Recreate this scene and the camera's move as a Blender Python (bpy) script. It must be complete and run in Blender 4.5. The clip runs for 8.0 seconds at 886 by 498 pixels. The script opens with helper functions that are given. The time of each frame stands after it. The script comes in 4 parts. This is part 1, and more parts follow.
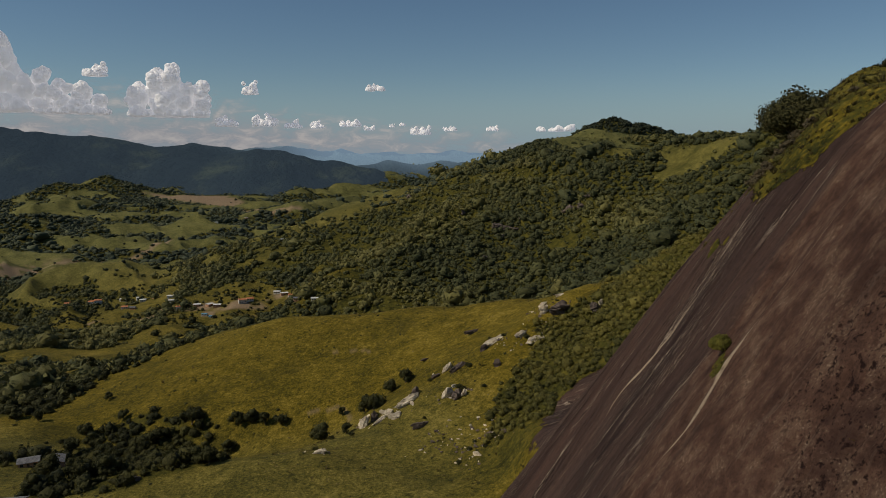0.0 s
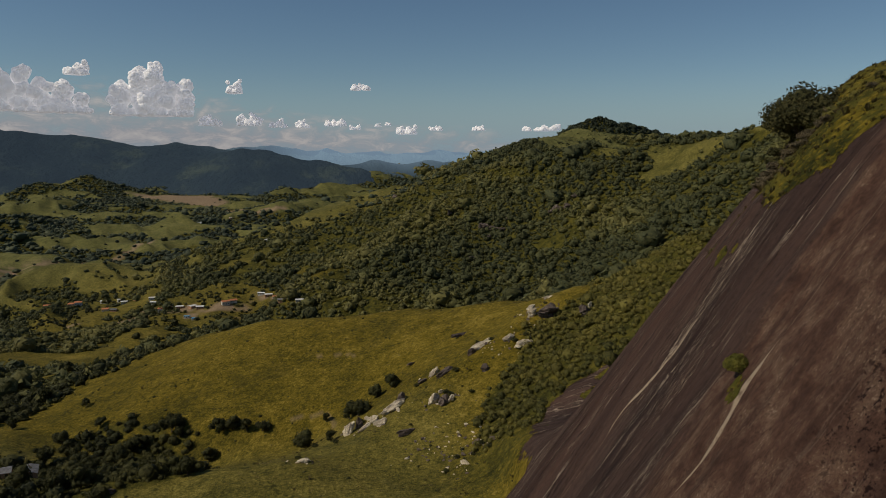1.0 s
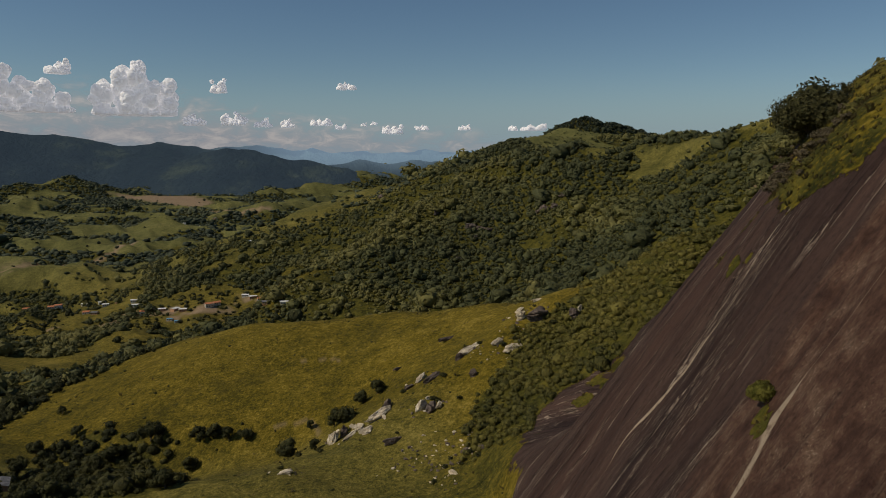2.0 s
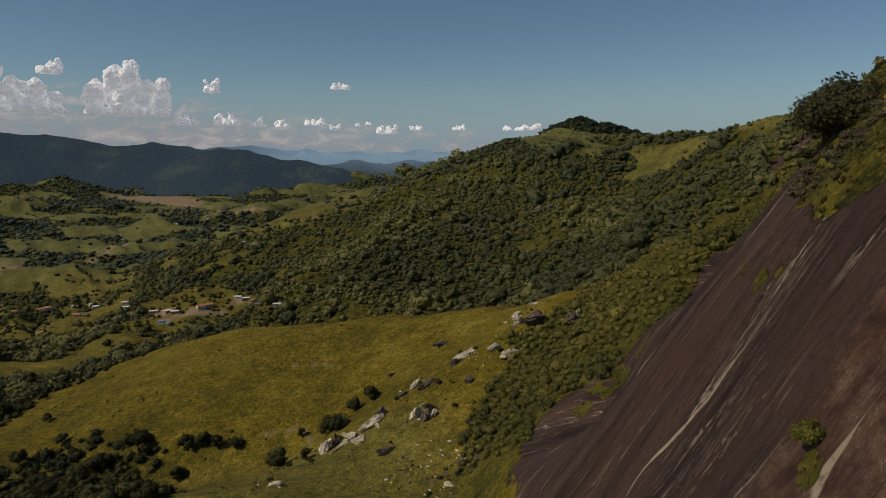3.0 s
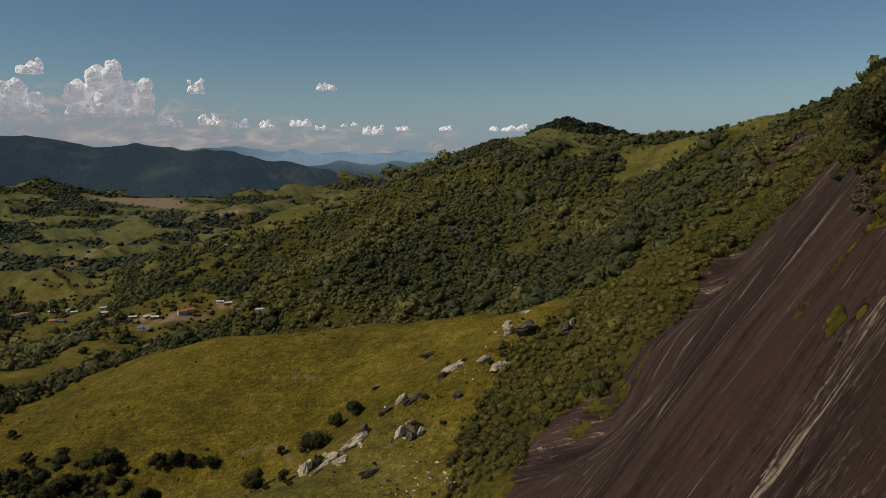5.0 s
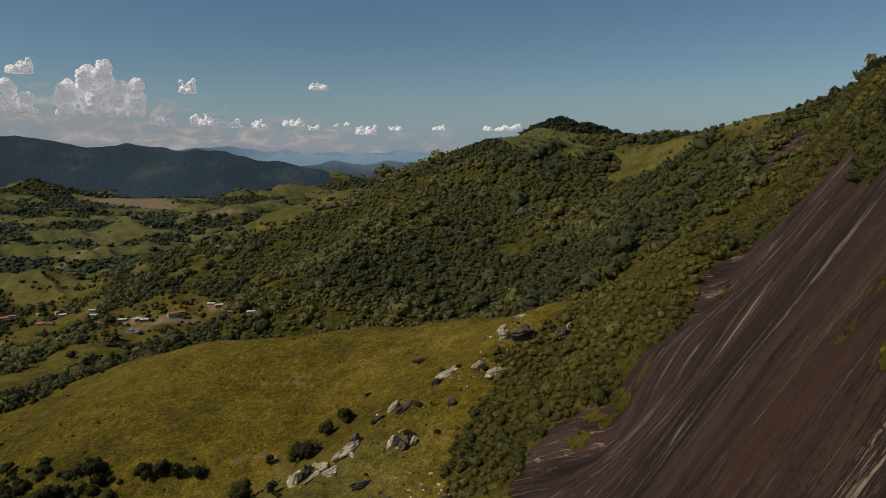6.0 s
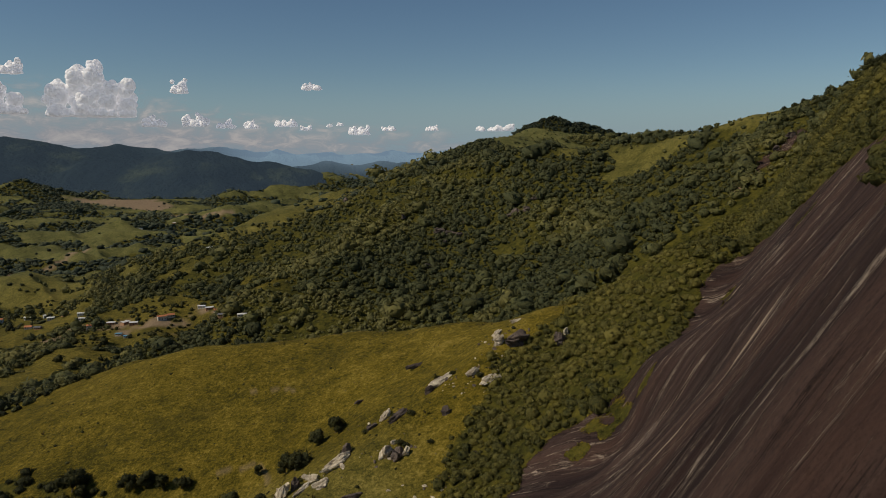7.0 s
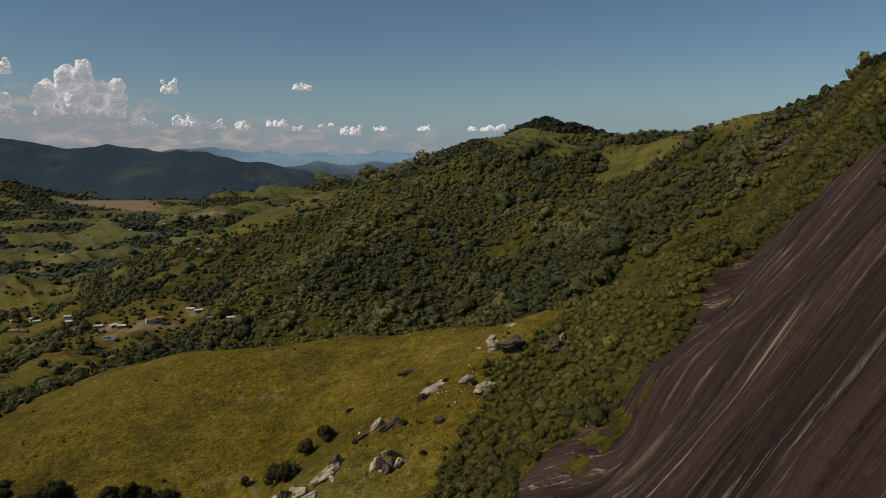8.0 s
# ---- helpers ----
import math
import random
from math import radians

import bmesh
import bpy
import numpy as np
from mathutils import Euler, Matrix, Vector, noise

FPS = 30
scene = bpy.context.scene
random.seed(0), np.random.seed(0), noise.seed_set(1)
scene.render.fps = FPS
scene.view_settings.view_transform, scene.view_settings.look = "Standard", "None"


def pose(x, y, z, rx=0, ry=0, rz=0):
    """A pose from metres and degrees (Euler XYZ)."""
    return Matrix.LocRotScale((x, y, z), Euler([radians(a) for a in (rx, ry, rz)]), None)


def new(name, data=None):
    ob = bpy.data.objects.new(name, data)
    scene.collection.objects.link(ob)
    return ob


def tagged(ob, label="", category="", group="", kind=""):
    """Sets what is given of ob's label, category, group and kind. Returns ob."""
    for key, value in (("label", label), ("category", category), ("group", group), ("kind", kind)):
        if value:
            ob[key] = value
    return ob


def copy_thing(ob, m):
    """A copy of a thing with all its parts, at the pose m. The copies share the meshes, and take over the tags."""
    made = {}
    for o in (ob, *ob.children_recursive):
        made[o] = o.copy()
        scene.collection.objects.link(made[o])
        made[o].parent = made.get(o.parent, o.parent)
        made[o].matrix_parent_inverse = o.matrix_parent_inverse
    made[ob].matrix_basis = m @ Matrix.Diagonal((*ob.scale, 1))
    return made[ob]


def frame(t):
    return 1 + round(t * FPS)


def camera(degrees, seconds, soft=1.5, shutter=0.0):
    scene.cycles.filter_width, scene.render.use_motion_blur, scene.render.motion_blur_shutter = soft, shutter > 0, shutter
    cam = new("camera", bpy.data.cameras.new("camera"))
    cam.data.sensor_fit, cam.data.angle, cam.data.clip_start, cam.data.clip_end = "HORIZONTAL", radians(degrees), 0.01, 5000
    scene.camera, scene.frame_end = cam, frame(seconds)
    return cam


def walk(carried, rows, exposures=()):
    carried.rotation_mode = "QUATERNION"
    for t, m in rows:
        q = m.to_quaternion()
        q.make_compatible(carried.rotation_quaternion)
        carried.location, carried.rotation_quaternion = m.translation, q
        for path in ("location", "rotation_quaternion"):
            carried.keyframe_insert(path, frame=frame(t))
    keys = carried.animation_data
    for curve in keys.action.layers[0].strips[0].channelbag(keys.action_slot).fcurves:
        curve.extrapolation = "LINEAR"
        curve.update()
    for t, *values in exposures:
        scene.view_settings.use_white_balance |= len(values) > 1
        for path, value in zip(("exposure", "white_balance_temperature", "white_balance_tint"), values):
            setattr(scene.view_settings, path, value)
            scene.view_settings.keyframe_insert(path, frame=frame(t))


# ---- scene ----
# The camera flies forward along the flank of a granite mountain, 260 m above datum.
EYE = 260.0
cam = camera(66.0, 8.0, soft=0.9)
PATH = [
    (0.0, 0.00, 0.00, 0.00, -0.00, -8.43, -0.00),
    (0.5, -0.07, 3.54, 0.03, -0.51, -8.46, -0.02),
    (1.0, -0.09, 7.32, 0.06, -1.18, -8.46, -0.04),
    (1.5, -0.05, 11.25, 0.10, -1.87, -8.48, -0.02),
    (3.0, 0.36, 23.59, 0.27, -2.76, -8.49, 0.02),
    (3.5, 0.57, 27.75, 0.33, -3.01, -8.48, 0.03),
    (4.0, 0.82, 31.90, 0.40, -3.27, -8.47, 0.05),
    (4.5, 1.10, 36.03, 0.47, -3.57, -8.44, 0.07),
    (6.0, 2.05, 48.26, 0.69, -4.40, -8.46, 0.16),
    (6.5, 2.39, 52.33, 0.75, -4.69, -8.46, 0.21),
    (7.0, 2.73, 56.43, 0.82, -4.97, -8.45, 0.26),
    (7.5, 3.08, 60.61, 0.89, -5.27, -8.45, 0.27),
    (8.0, 3.43, 64.91, 0.95, -5.62, -8.44, 0.29),
]
STOPS = -0.55
walk(cam, [(t, pose(x, y, EYE + z, 90 + pitch, 0, yaw) @ pose(0, 0, 0, 0, 0, -roll)) for t, x, y, z, yaw, pitch, roll in PATH],
     exposures=[(0.0, STOPS), (8.0, STOPS)])

# ---- sky and sun ----
SUN_AZ, SUN_EL = radians(-105), radians(43)  # azimuth from +y towards +x
world = bpy.data.worlds.new("world")
scene.world = world
world.use_nodes = True
wn, wl = world.node_tree.nodes, world.node_tree.links
sky = wn.new("ShaderNodeTexSky")
sky.sky_type, sky.sun_disc = "NISHITA", False
sky.sun_elevation, sky.sun_rotation = SUN_EL, SUN_AZ
sky.altitude, sky.air_density, sky.dust_density, sky.ozone_density = 900, 1.0, 0.2, 2.2
tone = wn.new("ShaderNodeMix")
tone.data_type, tone.blend_type = "RGBA", "MULTIPLY"
tone.inputs[0].default_value = 1.0
tone.inputs[7].default_value = (0.90, 1.0, 1.02, 1)
wl.new(sky.outputs[0], tone.inputs[6])
# whitish air near the horizon, all round
where = wn.new("ShaderNodeTexCoord")
split_dir = wn.new("ShaderNodeSeparateXYZ")
wl.new(where.outputs["Generated"], split_dir.inputs[0])
low = wn.new("ShaderNodeMapRange")
low.interpolation_type = "SMOOTHSTEP"
low.inputs["From Min"].default_value, low.inputs["From Max"].default_value = -0.02, 0.11
low.inputs["To Min"].default_value, low.inputs["To Max"].default_value = 0.85, 0.0
wl.new(split_dir.outputs[2], low.inputs["Value"])
horizon = wn.new("ShaderNodeMix")
horizon.data_type = "RGBA"
horizon.inputs[7].default_value = (3.7, 5.3, 6.7, 1)
wl.new(low.outputs[0], horizon.inputs[0])
wl.new(tone.outputs[2], horizon.inputs[6])
wl.new(horizon.outputs[2], wn["Background"].inputs[0])
wn["Background"].inputs[1].default_value = 0.074
sun = new("sun", bpy.data.lights.new("sun", "SUN"))
sun.data.energy, sun.data.angle, sun.data.color = 3.9, radians(0.53), (1.0, 0.87, 0.66)
sun_dir = Vector((math.sin(SUN_AZ) * math.cos(SUN_EL), math.cos(SUN_AZ) * math.cos(SUN_EL), math.sin(SUN_EL)))
sun.matrix_world = Matrix.Translation(sun_dir * 900) @ sun_dir.to_track_quat("Z", "Y").to_matrix().to_4x4()


# ---- noise and shape helpers ----


def lattice(ix, iy, seed):
    h = (ix.astype(np.int64) * 374761393 + iy.astype(np.int64) * 668265263 + seed * 982451653) & 0x7FFFFFFF
    h = ((h ^ (h >> 13)) * 1274126177) & 0x7FFFFFFF
    return ((h ^ (h >> 16)) & 0xFFFF) / 65535.0


def value_noise(x, y, seed):
    ix, iy = np.floor(x), np.floor(y)
    fx, fy = x - ix, y - iy
    fx, fy = fx * fx * fx * (fx * (fx * 6 - 15) + 10), fy * fy * fy * (fy * (fy * 6 - 15) + 10)
    a, b = lattice(ix, iy, seed), lattice(ix + 1, iy, seed)
    c, d = lattice(ix, iy + 1, seed), lattice(ix + 1, iy + 1, seed)
    return (a * (1 - fx) + b * fx) * (1 - fy) + (c * (1 - fx) + d * fx) * fy


def fbm(x, y, size, octaves, seed):
    """Fractal noise about 0, in -1..1; size: the largest wave in metres."""
    out, amp, norm = 0.0, 1.0, 0.0
    for o in range(octaves):
        s = 2.0 ** o / size
        cs, sn = math.cos(0.7 * o + seed), math.sin(0.7 * o + seed)
        out = out + amp * (value_noise((x * cs - y * sn) * s + 17.3 * o, (x * sn + y * cs) * s - 9.1 * o, seed + o) - 0.5)
        norm, amp = norm + amp, amp * 0.5
    return 2.0 * out / norm


def step(a, b, v):
    t = np.clip((v - a) / (b - a), 0, 1)
    return t * t * (3 - 2 * t)


def soft_max(layers, k):
    layers = np.array(layers)
    m = layers.max(0)
    return m + k * np.log(np.exp((layers - m) / k).sum(0))


def ridge_part(x, y, a, b, left, right, crown):
    """A ridge from a to b with its own slope on each side and a rounded crest."""
    dx, dy = b[0] - a[0], b[1] - a[1]
    t = np.clip(((x - a[0]) * dx + (y - a[1]) * dy) / (dx * dx + dy * dy), 0, 1)
    d = np.hypot(x - a[0] - t * dx, y - a[1] - t * dy)
    side = ((x - a[0]) * dy - (y - a[1]) * dx) / math.hypot(dx, dy)
    w = 0.5 + 0.5 * np.tanh(side / (0.5 * crown + 8))
    return a[2] + (b[2] - a[2]) * t - (left * (1 - w) + right * w) * (np.sqrt(d * d + crown * crown) - crown)


def ridge(x, y, line, left, right, crown):
    return [ridge_part(x, y, a, b, left, right, crown) for a, b in zip(line[:-1], line[1:])]


def polygon(x, y, corners):
    """Signed distance to a closed outline, positive inside."""
    x, y = np.asarray(x, float), np.asarray(y, float)
    best, inside = np.full(x.shape, 1e9), np.zeros(x.shape, bool)
    for (ax, ay), (bx, by) in zip(corners, corners[1:] + corners[:1]):
        dx, dy = bx - ax, by - ay
        t = np.clip(((x - ax) * dx + (y - ay) * dy) / (dx * dx + dy * dy), 0, 1)
        best = np.minimum(best, np.hypot(x - ax - t * dx, y - ay - t * dy))
        cross = (ay > y) != (by > y)
        inside ^= cross & (x < (bx - ax) * (y - ay) / (by - ay + 1e-9) + ax)
    return np.where(inside, best, -best)


# ---- the lie of the land, heights relative to the first eye ----
MOUNT = [(73, -144, 5), (51, -19, 3), (54, 52, 7), (56, 90, 0), (70, 113, 5), (205, 305, 30), (393, 583, 64)]
SHOULDER = [(439, 541, 66), (400, 618, 46), (384, 736, 22), (342, 850, 6), (235, 968, -2)]
HILL = [(-349, 1200, -215), (-154, 1333, -126), (-9, 1402, -87), (89, 1372, -45), (214, 1320, 5), (324, 1442, 28), (424, 1490, 20), (511, 1286, 18), (800, 1300, 40)]
SPUR = [(76, 360, -76), (43, 400, -97), (-15, 442, -113), (-70, 448, -121), (-110, 465, -125), (-160, 492, -143), (-221, 526, -171), (-300, 560, -202)]
APRON = [(135, 307, -36), (25, 190, -115), (-58, 239, -125), (-106, 245, -126)]
PEAK = [(545, 2500, 76), (612, 2500, 98), (746, 2500, 68), (953, 2500, 18)]
ROCK = [(60, -80), (56, 60), (50, 78), (45, 82), (42, 86), (40, 88), (41, 93), (45, 101), (49, 109), (68, 138), (124, 217), (135, 245), (146, 280), (144, 298),
        (125, 297), (91, 254), (76, 252), (55, 252), (42, 246), (33, 215), (14, 150), (-8, 60), (-12, -80)]
KNOLLS = [(-605, 1235, 95, 20), (-430, 1275, 85, 18), (-950, 1900, 90, 34), (-720, 2050, 85, 28), (-500, 2380, 140, 44), (-1250, 2000, 140, 40), (-800, 2450, 120, 30), (-1050, 1650, 110, 20),
          (-560, 1800, 100, 26), (-1450, 2600, 170, 46), (-330, 2650, 150, 50), (-1130, 2680, 90, 20),
          (-1500, 3280, 150, 74), (-1800, 3160, 120, 80), (-1640, 3330, 90, 70), (-1270, 3560, 130, 70), (-700, 3330, 90, 46), (-560, 3560, 150, 34), (-300, 3800, 170, 36)]


def fall_lines(x, y):
    """Along the contour and down the slope of the granite face."""
    x, y = np.asarray(x, float), np.asarray(y, float)
    v = np.full(x.shape, 1e9)
    for a, b in zip(MOUNT[:-1], MOUNT[1:]):
        dx, dy = b[0] - a[0], b[1] - a[1]
        t = np.clip(((x - a[0]) * dx + (y - a[1]) * dy) / (dx * dx + dy * dy), 0, 1)
        v = np.minimum(v, np.hypot(x - a[0] - t * dx, y - a[1] - t * dy))
    return y + 0.5 * step(125, 235, y) * (x - np.interp(y, [60, 150, 250, 300], [25, 45, 95, 130])), v


def sheeting(u, v):
    """Exfoliation sheets: how many lie over one another."""
    w = u + 1.8 * fbm(u, 0.45 * v, 13, 3, 101) + 0.4 * fbm(u, v, 2.6, 2, 102)
    q = 5.2 * fbm(w, 0.08 * v, 8.5, 3, 103)
    return np.floor(q) + step(0.75, 1.0, q - np.floor(q))


def pitted(x, y):
    """The hollowed, weathered part of the dome."""
    return step(0.15, 0.5, np.exp(-((x - 29) / 7) ** 2 - ((y - 44) / 8) ** 2) + 0.5 * fbm(x, y, 7, 3, 111) - 0.05)


def face_relief(x, y, u, v):
    sheets = sheeting(u, v)
    smooth = step(80, 58, y - 0.3 * (x - 28))  # the near dome is a rounder, rougher skin
    hollows = pitted(x, y) * step(0.12, 0.38, fbm(x, 1.4 * y, 1.5, 3, 112))
    rough = 0.22 * fbm(x, y, 5.0, 4, 113) + 0.13 * fbm(x, y, 1.3, 3, 114)
    return sheets * 0.30 * (1 - 0.75 * smooth) + rough - 0.42 * hollows


def rolling(x, y):
    """The round hills of the valley."""
    p, q = 0.77 * x - 0.64 * y, 0.64 * x + 0.77 * y
    spurs = 0.42 - 1.5 * np.abs(fbm(p + 60 * fbm(x, y, 300, 2, 13), 2.1 * q, 235, 3, 11))
    return 0.65 * spurs + 0.50 * fbm(x, y, 190, 2, 16)


def gullies(x, y):
    """Spurs and ravines that run down the wooded hill to its foot."""
    px, py = x + 130, y - 520
    away, out, fan = np.hypot(x, y), np.hypot(px, py), np.arctan2(px, py)
    spurs = np.abs(fbm(560 * fan + 40 * fbm(x, y, 120, 2, 18), 0.38 * out, 190, 3, 19))
    side = np.abs(fbm(x + 0.4 * y, y, 120, 3, 6))
    keep = step(560, 760, away) * (1 - step(1450, 1900, away)) * step(120, 330, out) * (1 - 0.75 * step(-60, 10, x - 250 - 0.25 * (y - 900)))
    return keep * (11.0 - 34.0 * spurs - 9.0 * side)


def land(x, y):
    x, y = np.asarray(x, float), np.asarray(y, float)
    valley = -145.2 - 0.0521 * (np.clip(x, -560, 900) + 181) - 0.1778 * (np.minimum(np.maximum(y, -200), 1000) - 284)
    roll = rolling(x, y)
    far = step(650, 1300, np.hypot(x, y))
    valley = valley + far * (52 * np.log1p(np.exp(5 * (roll + 0.15))) / 5 - 5) + (1 - far) * 6 * fbm(x, y, 130, 3, 5)
    for cx, cy, wide, high in KNOLLS:
        valley = valley + high * np.exp(-((x - cx) ** 2 + (0.7 * (y - cy)) ** 2) / wide ** 2)
    # the plain lifts towards the gap between the ranges
    valley = valley + 165 * np.clip((np.hypot(x, y) - 3250) / 1550, 0, 1) * step(-10, -4, np.degrees(np.arctan2(x, y)))
    pit = np.exp(-(((x + 1130) / 330) ** 4 + ((y - 3130) / 320) ** 4))
    valley = valley + pit * (-226 - valley)
    parts = [valley]
    parts += ridge(x, y, SHOULDER, 0.65, 0.20, 6)
    parts += ridge(x, y, HILL, 0.438, 0.311, 35)
    parts += ridge(x, y, SPUR, 0.377, 0.685, 18)
    parts += ridge(x, y, APRON, 0.135, 0.86, 26)
    parts += ridge(x, y, PEAK, 0.62, 0.62, 30)
    z = soft_max([soft_max(parts, 9.0), soft_max(ridge(x, y, MOUNT, 1.542, 0.40, 6), 9.0)], 3.5)
    away = np.hypot(x, y)
    z = z + (1.3 + 2.7 * step(450, 900, away)) * fbm(x, y, 70, 4, 3) + 0.7 * fbm(x + 0.5 * y, y, 20, 3, 4)
    z = z + gullies(x, y)
    # the shallow gully that crosses the pasture
    for (ax, ay), (bx, by), deep in (((-200, 350), (-110, 322), 7), ((-110, 322), (-62, 320), 6), ((-62, 320), (-25, 342), 3)):
        t = np.clip(((x - ax) * (bx - ax) + (y - ay) * (by - ay)) / ((bx - ax) ** 2 + (by - ay) ** 2), 0, 1)
        z = z - 0.7 * deep * np.exp(-(((x - ax - t * (bx - ax)) ** 2 + (y - ay - t * (by - ay)) ** 2) / 17.0 ** 2))
    face = step(-6, 10, polygon(x, y, ROCK))
    u, v = fall_lines(x, y)
    return z + face * (0.9 * fbm(x, y, 26, 4, 9) + 0.5 * fbm(u, 0.10 * v, 6.0, 3, 12) + face_relief(x, y, u, v))


def ground_z(x, y):
    return EYE + land(x, y)


def height_at(x, y):
    return float(ground_z(np.array([float(x)]), np.array([float(y)]))[0])


# ---- land cover, 0..1 ----
BELT = [(9, 247), (24, 285), (42, 305), (48, 322), (66, 334), (86, 348), (98, 420), (122, 470), (160, 540), (340, 540), (360, 480), (290, 400), (240, 320),
        (180, 230), (110, 160), (70, 134), (66, 139), (124, 218), (136, 245), (141, 278), (142, 300), (124, 299), (90, 257), (60, 256), (38, 248), (30, 236)]
SCRUB_GULLY = [(-205, 372), (-165, 372), (-128, 345), (-118, 312), (-90, 285), (-86, 258), (-105, 232), (-175, 215), (-215, 290), (-222, 340)]
SCRUB_WEST = [(-350, 560), (-262, 500), (-238, 440), (-232, 385), (-330, 370), (-460, 540)]
GRASS_RIDGE = [(376, 560), (356, 640), (341, 730), (338, 850), (305, 930), (400, 960), (520, 800), (520, 560)]
KNOLL_END = [(226, 940), (244, 912), (268, 898), (300, 930), (270, 1000), (225, 1000)]
GRASS_FIELD = [(260, 892), (294, 896), (314, 850), (314, 802), (298, 788), (268, 810), (256, 850)]
WEST_Y, WEST_X = [480, 620, 860, 950, 1010, 1060, 1117, 1175, 1235, 1311, 1390], [-40, -120, -170, -265, -295, -295, -270, -200, -120, -75, -30]
KNOLL = [(212, 1235), (240, 1150), (320, 1100), (420, 1180), (560, 1180), (620, 1500), (300, 1530), (200, 1400)]


PIT = [(-1400, 3250), (-1200, 3290), (-1010, 3220), (-860, 2930), (-890, 2800), (-1060, 2900), (-1270, 3090)]
GREEN_PATCHES = [(72, 243, 4), (66, 241, 4), (38.4, 98.8, 0.9), (37.2, 92.4, 0.6), (36.8, 91.7, 0.8), (37.6, 89.9, 0.7), (42, 99, 1.2), (71, 249, 3.5), (64, 246, 4), (58, 240, 3.5), (76, 238, 2.5), (122, 240, 3),
                 (28.6, 68.2, 0.9), (28.0, 67, 0.85), (27.4, 66, 0.8), (118, 272, 4), (112, 262, 3), (50, 196, 1.6), (62, 190, 1.2)]


def rock_cover(x, y):
    cover = step(-0.8, 0.8, polygon(x, y, ROCK) + 4.0 * fbm(x, y, 14, 4, 21) + 2.0 * fbm(x, 0.4 * y, 3.0, 3, 22))
    cover = np.maximum(cover, step(7, 4, np.hypot(x - np.clip(x, 302, 338), y - 576 - 0.28 * (np.clip(x, 302, 338) - 302)) + 5 * fbm(x, y, 14, 3, 24)))
    ragged = fbm(x, y, 3.5, 3, 23)
    for cx, cy, size in GREEN_PATCHES:
        cover = cover * step(0.55, 1.1, np.hypot(x - cx, y - cy) / (0.9 * size) + 0.9 * ragged)
    return cover


def forest_cover(x, y):
    """Where trees and shrubs stand close."""
    x, y = np.asarray(x, float), np.asarray(y, float)
    away = np.hypot(x, y)
    n = fbm(x, y, 60, 4, 31)
    belt = step(-5, 5, polygon(x, y, BELT) + 12 * n + 7 * step(-14, 0, polygon(x, y, ROCK)))
    crest = y - (425 - 0.42 * np.minimum(x, 40) * (x < 40) - 17 * (x >= 40))  # north of the spur's crest
    west = np.interp(y, WEST_Y, WEST_X)
    hill = step(30, 55, crest + 25 * n) * step(-30, 30, x - west + 60 * n) * (1 - step(1390, 1470, y))
    hill = hill * (1 - step(-10, 12, polygon(x, y, GRASS_RIDGE) + 45 * n)) * (1 - step(-10, 10, polygon(x, y, KNOLL) + 35 * n)) * (1 - step(-5, 5, polygon(x, y, GRASS_FIELD) + 40 * n)) * (1 - step(-4, 4, polygon(x, y, KNOLL_END) + 18 * n))
    valley_side = step(-60, 60, -x - 190 + 0.12 * (y - 500))
    open_village = np.exp(-((x + 330) / 210) ** 2 - ((y - 900) / 95) ** 2)
    hill = hill * (1 - 0.95 * step(0.35, 0.6, open_village + 0.3 * n))
    hollow = step(0.10, 0.0, rolling(x, y) - 0.07 * step(1400, 1800, away) + 0.55 * fbm(x, y, 150, 4, 51)) * step(1080, 1250, away)
    hollow = hollow * (1 - np.exp(-((x + 240) / 210) ** 4 - ((y - 1330) / 130) ** 4))
    thicket = step(0.15, 0.27, fbm(x, y, 90, 4, 61)) * step(480, 560, away) * (1 - step(1150, 1300, away)) * valley_side
    peak = step(1900, 2150, y) * step(380, 480, x)
    gully = np.maximum(step(-4, 8, polygon(x, y, SCRUB_GULLY) + 22 * n) * step(-0.12, 0.06, fbm(x, y, 30, 3, 63)),
                       step(-4, 8, polygon(x, y, SCRUB_WEST) + 40 * n) * step(-0.05, 0.1, fbm(x, y, 45, 3, 65)))
    gully = gully * step(13, 18, np.hypot(x + 177, (y - 279) * 0.7))
    cover = np.maximum.reduce([belt, gully, hill * step(380, 460, away), hollow, thicket, peak])
    cover = cover * step(0, -60, polygon(x, y, PIT))
    return cover * (1 - rock_cover(x, y))


def line_cover(x, y, line, wide):
    """A strip of bare ground along a line."""
    d = np.full(np.shape(x), 1e9)
    for (ax, ay), (bx, by) in zip(line[:-1], line[1:]):
        dx, dy = bx - ax, by - ay
        t = np.clip(((x - ax) * dx + (y - ay) * dy) / (dx * dx + dy * dy), 0, 1)
        d = np.minimum(d, np.hypot(x - ax - t * dx, y - ay - t * dy))
    return step(wide * 1.2, wide * 0.8, d)


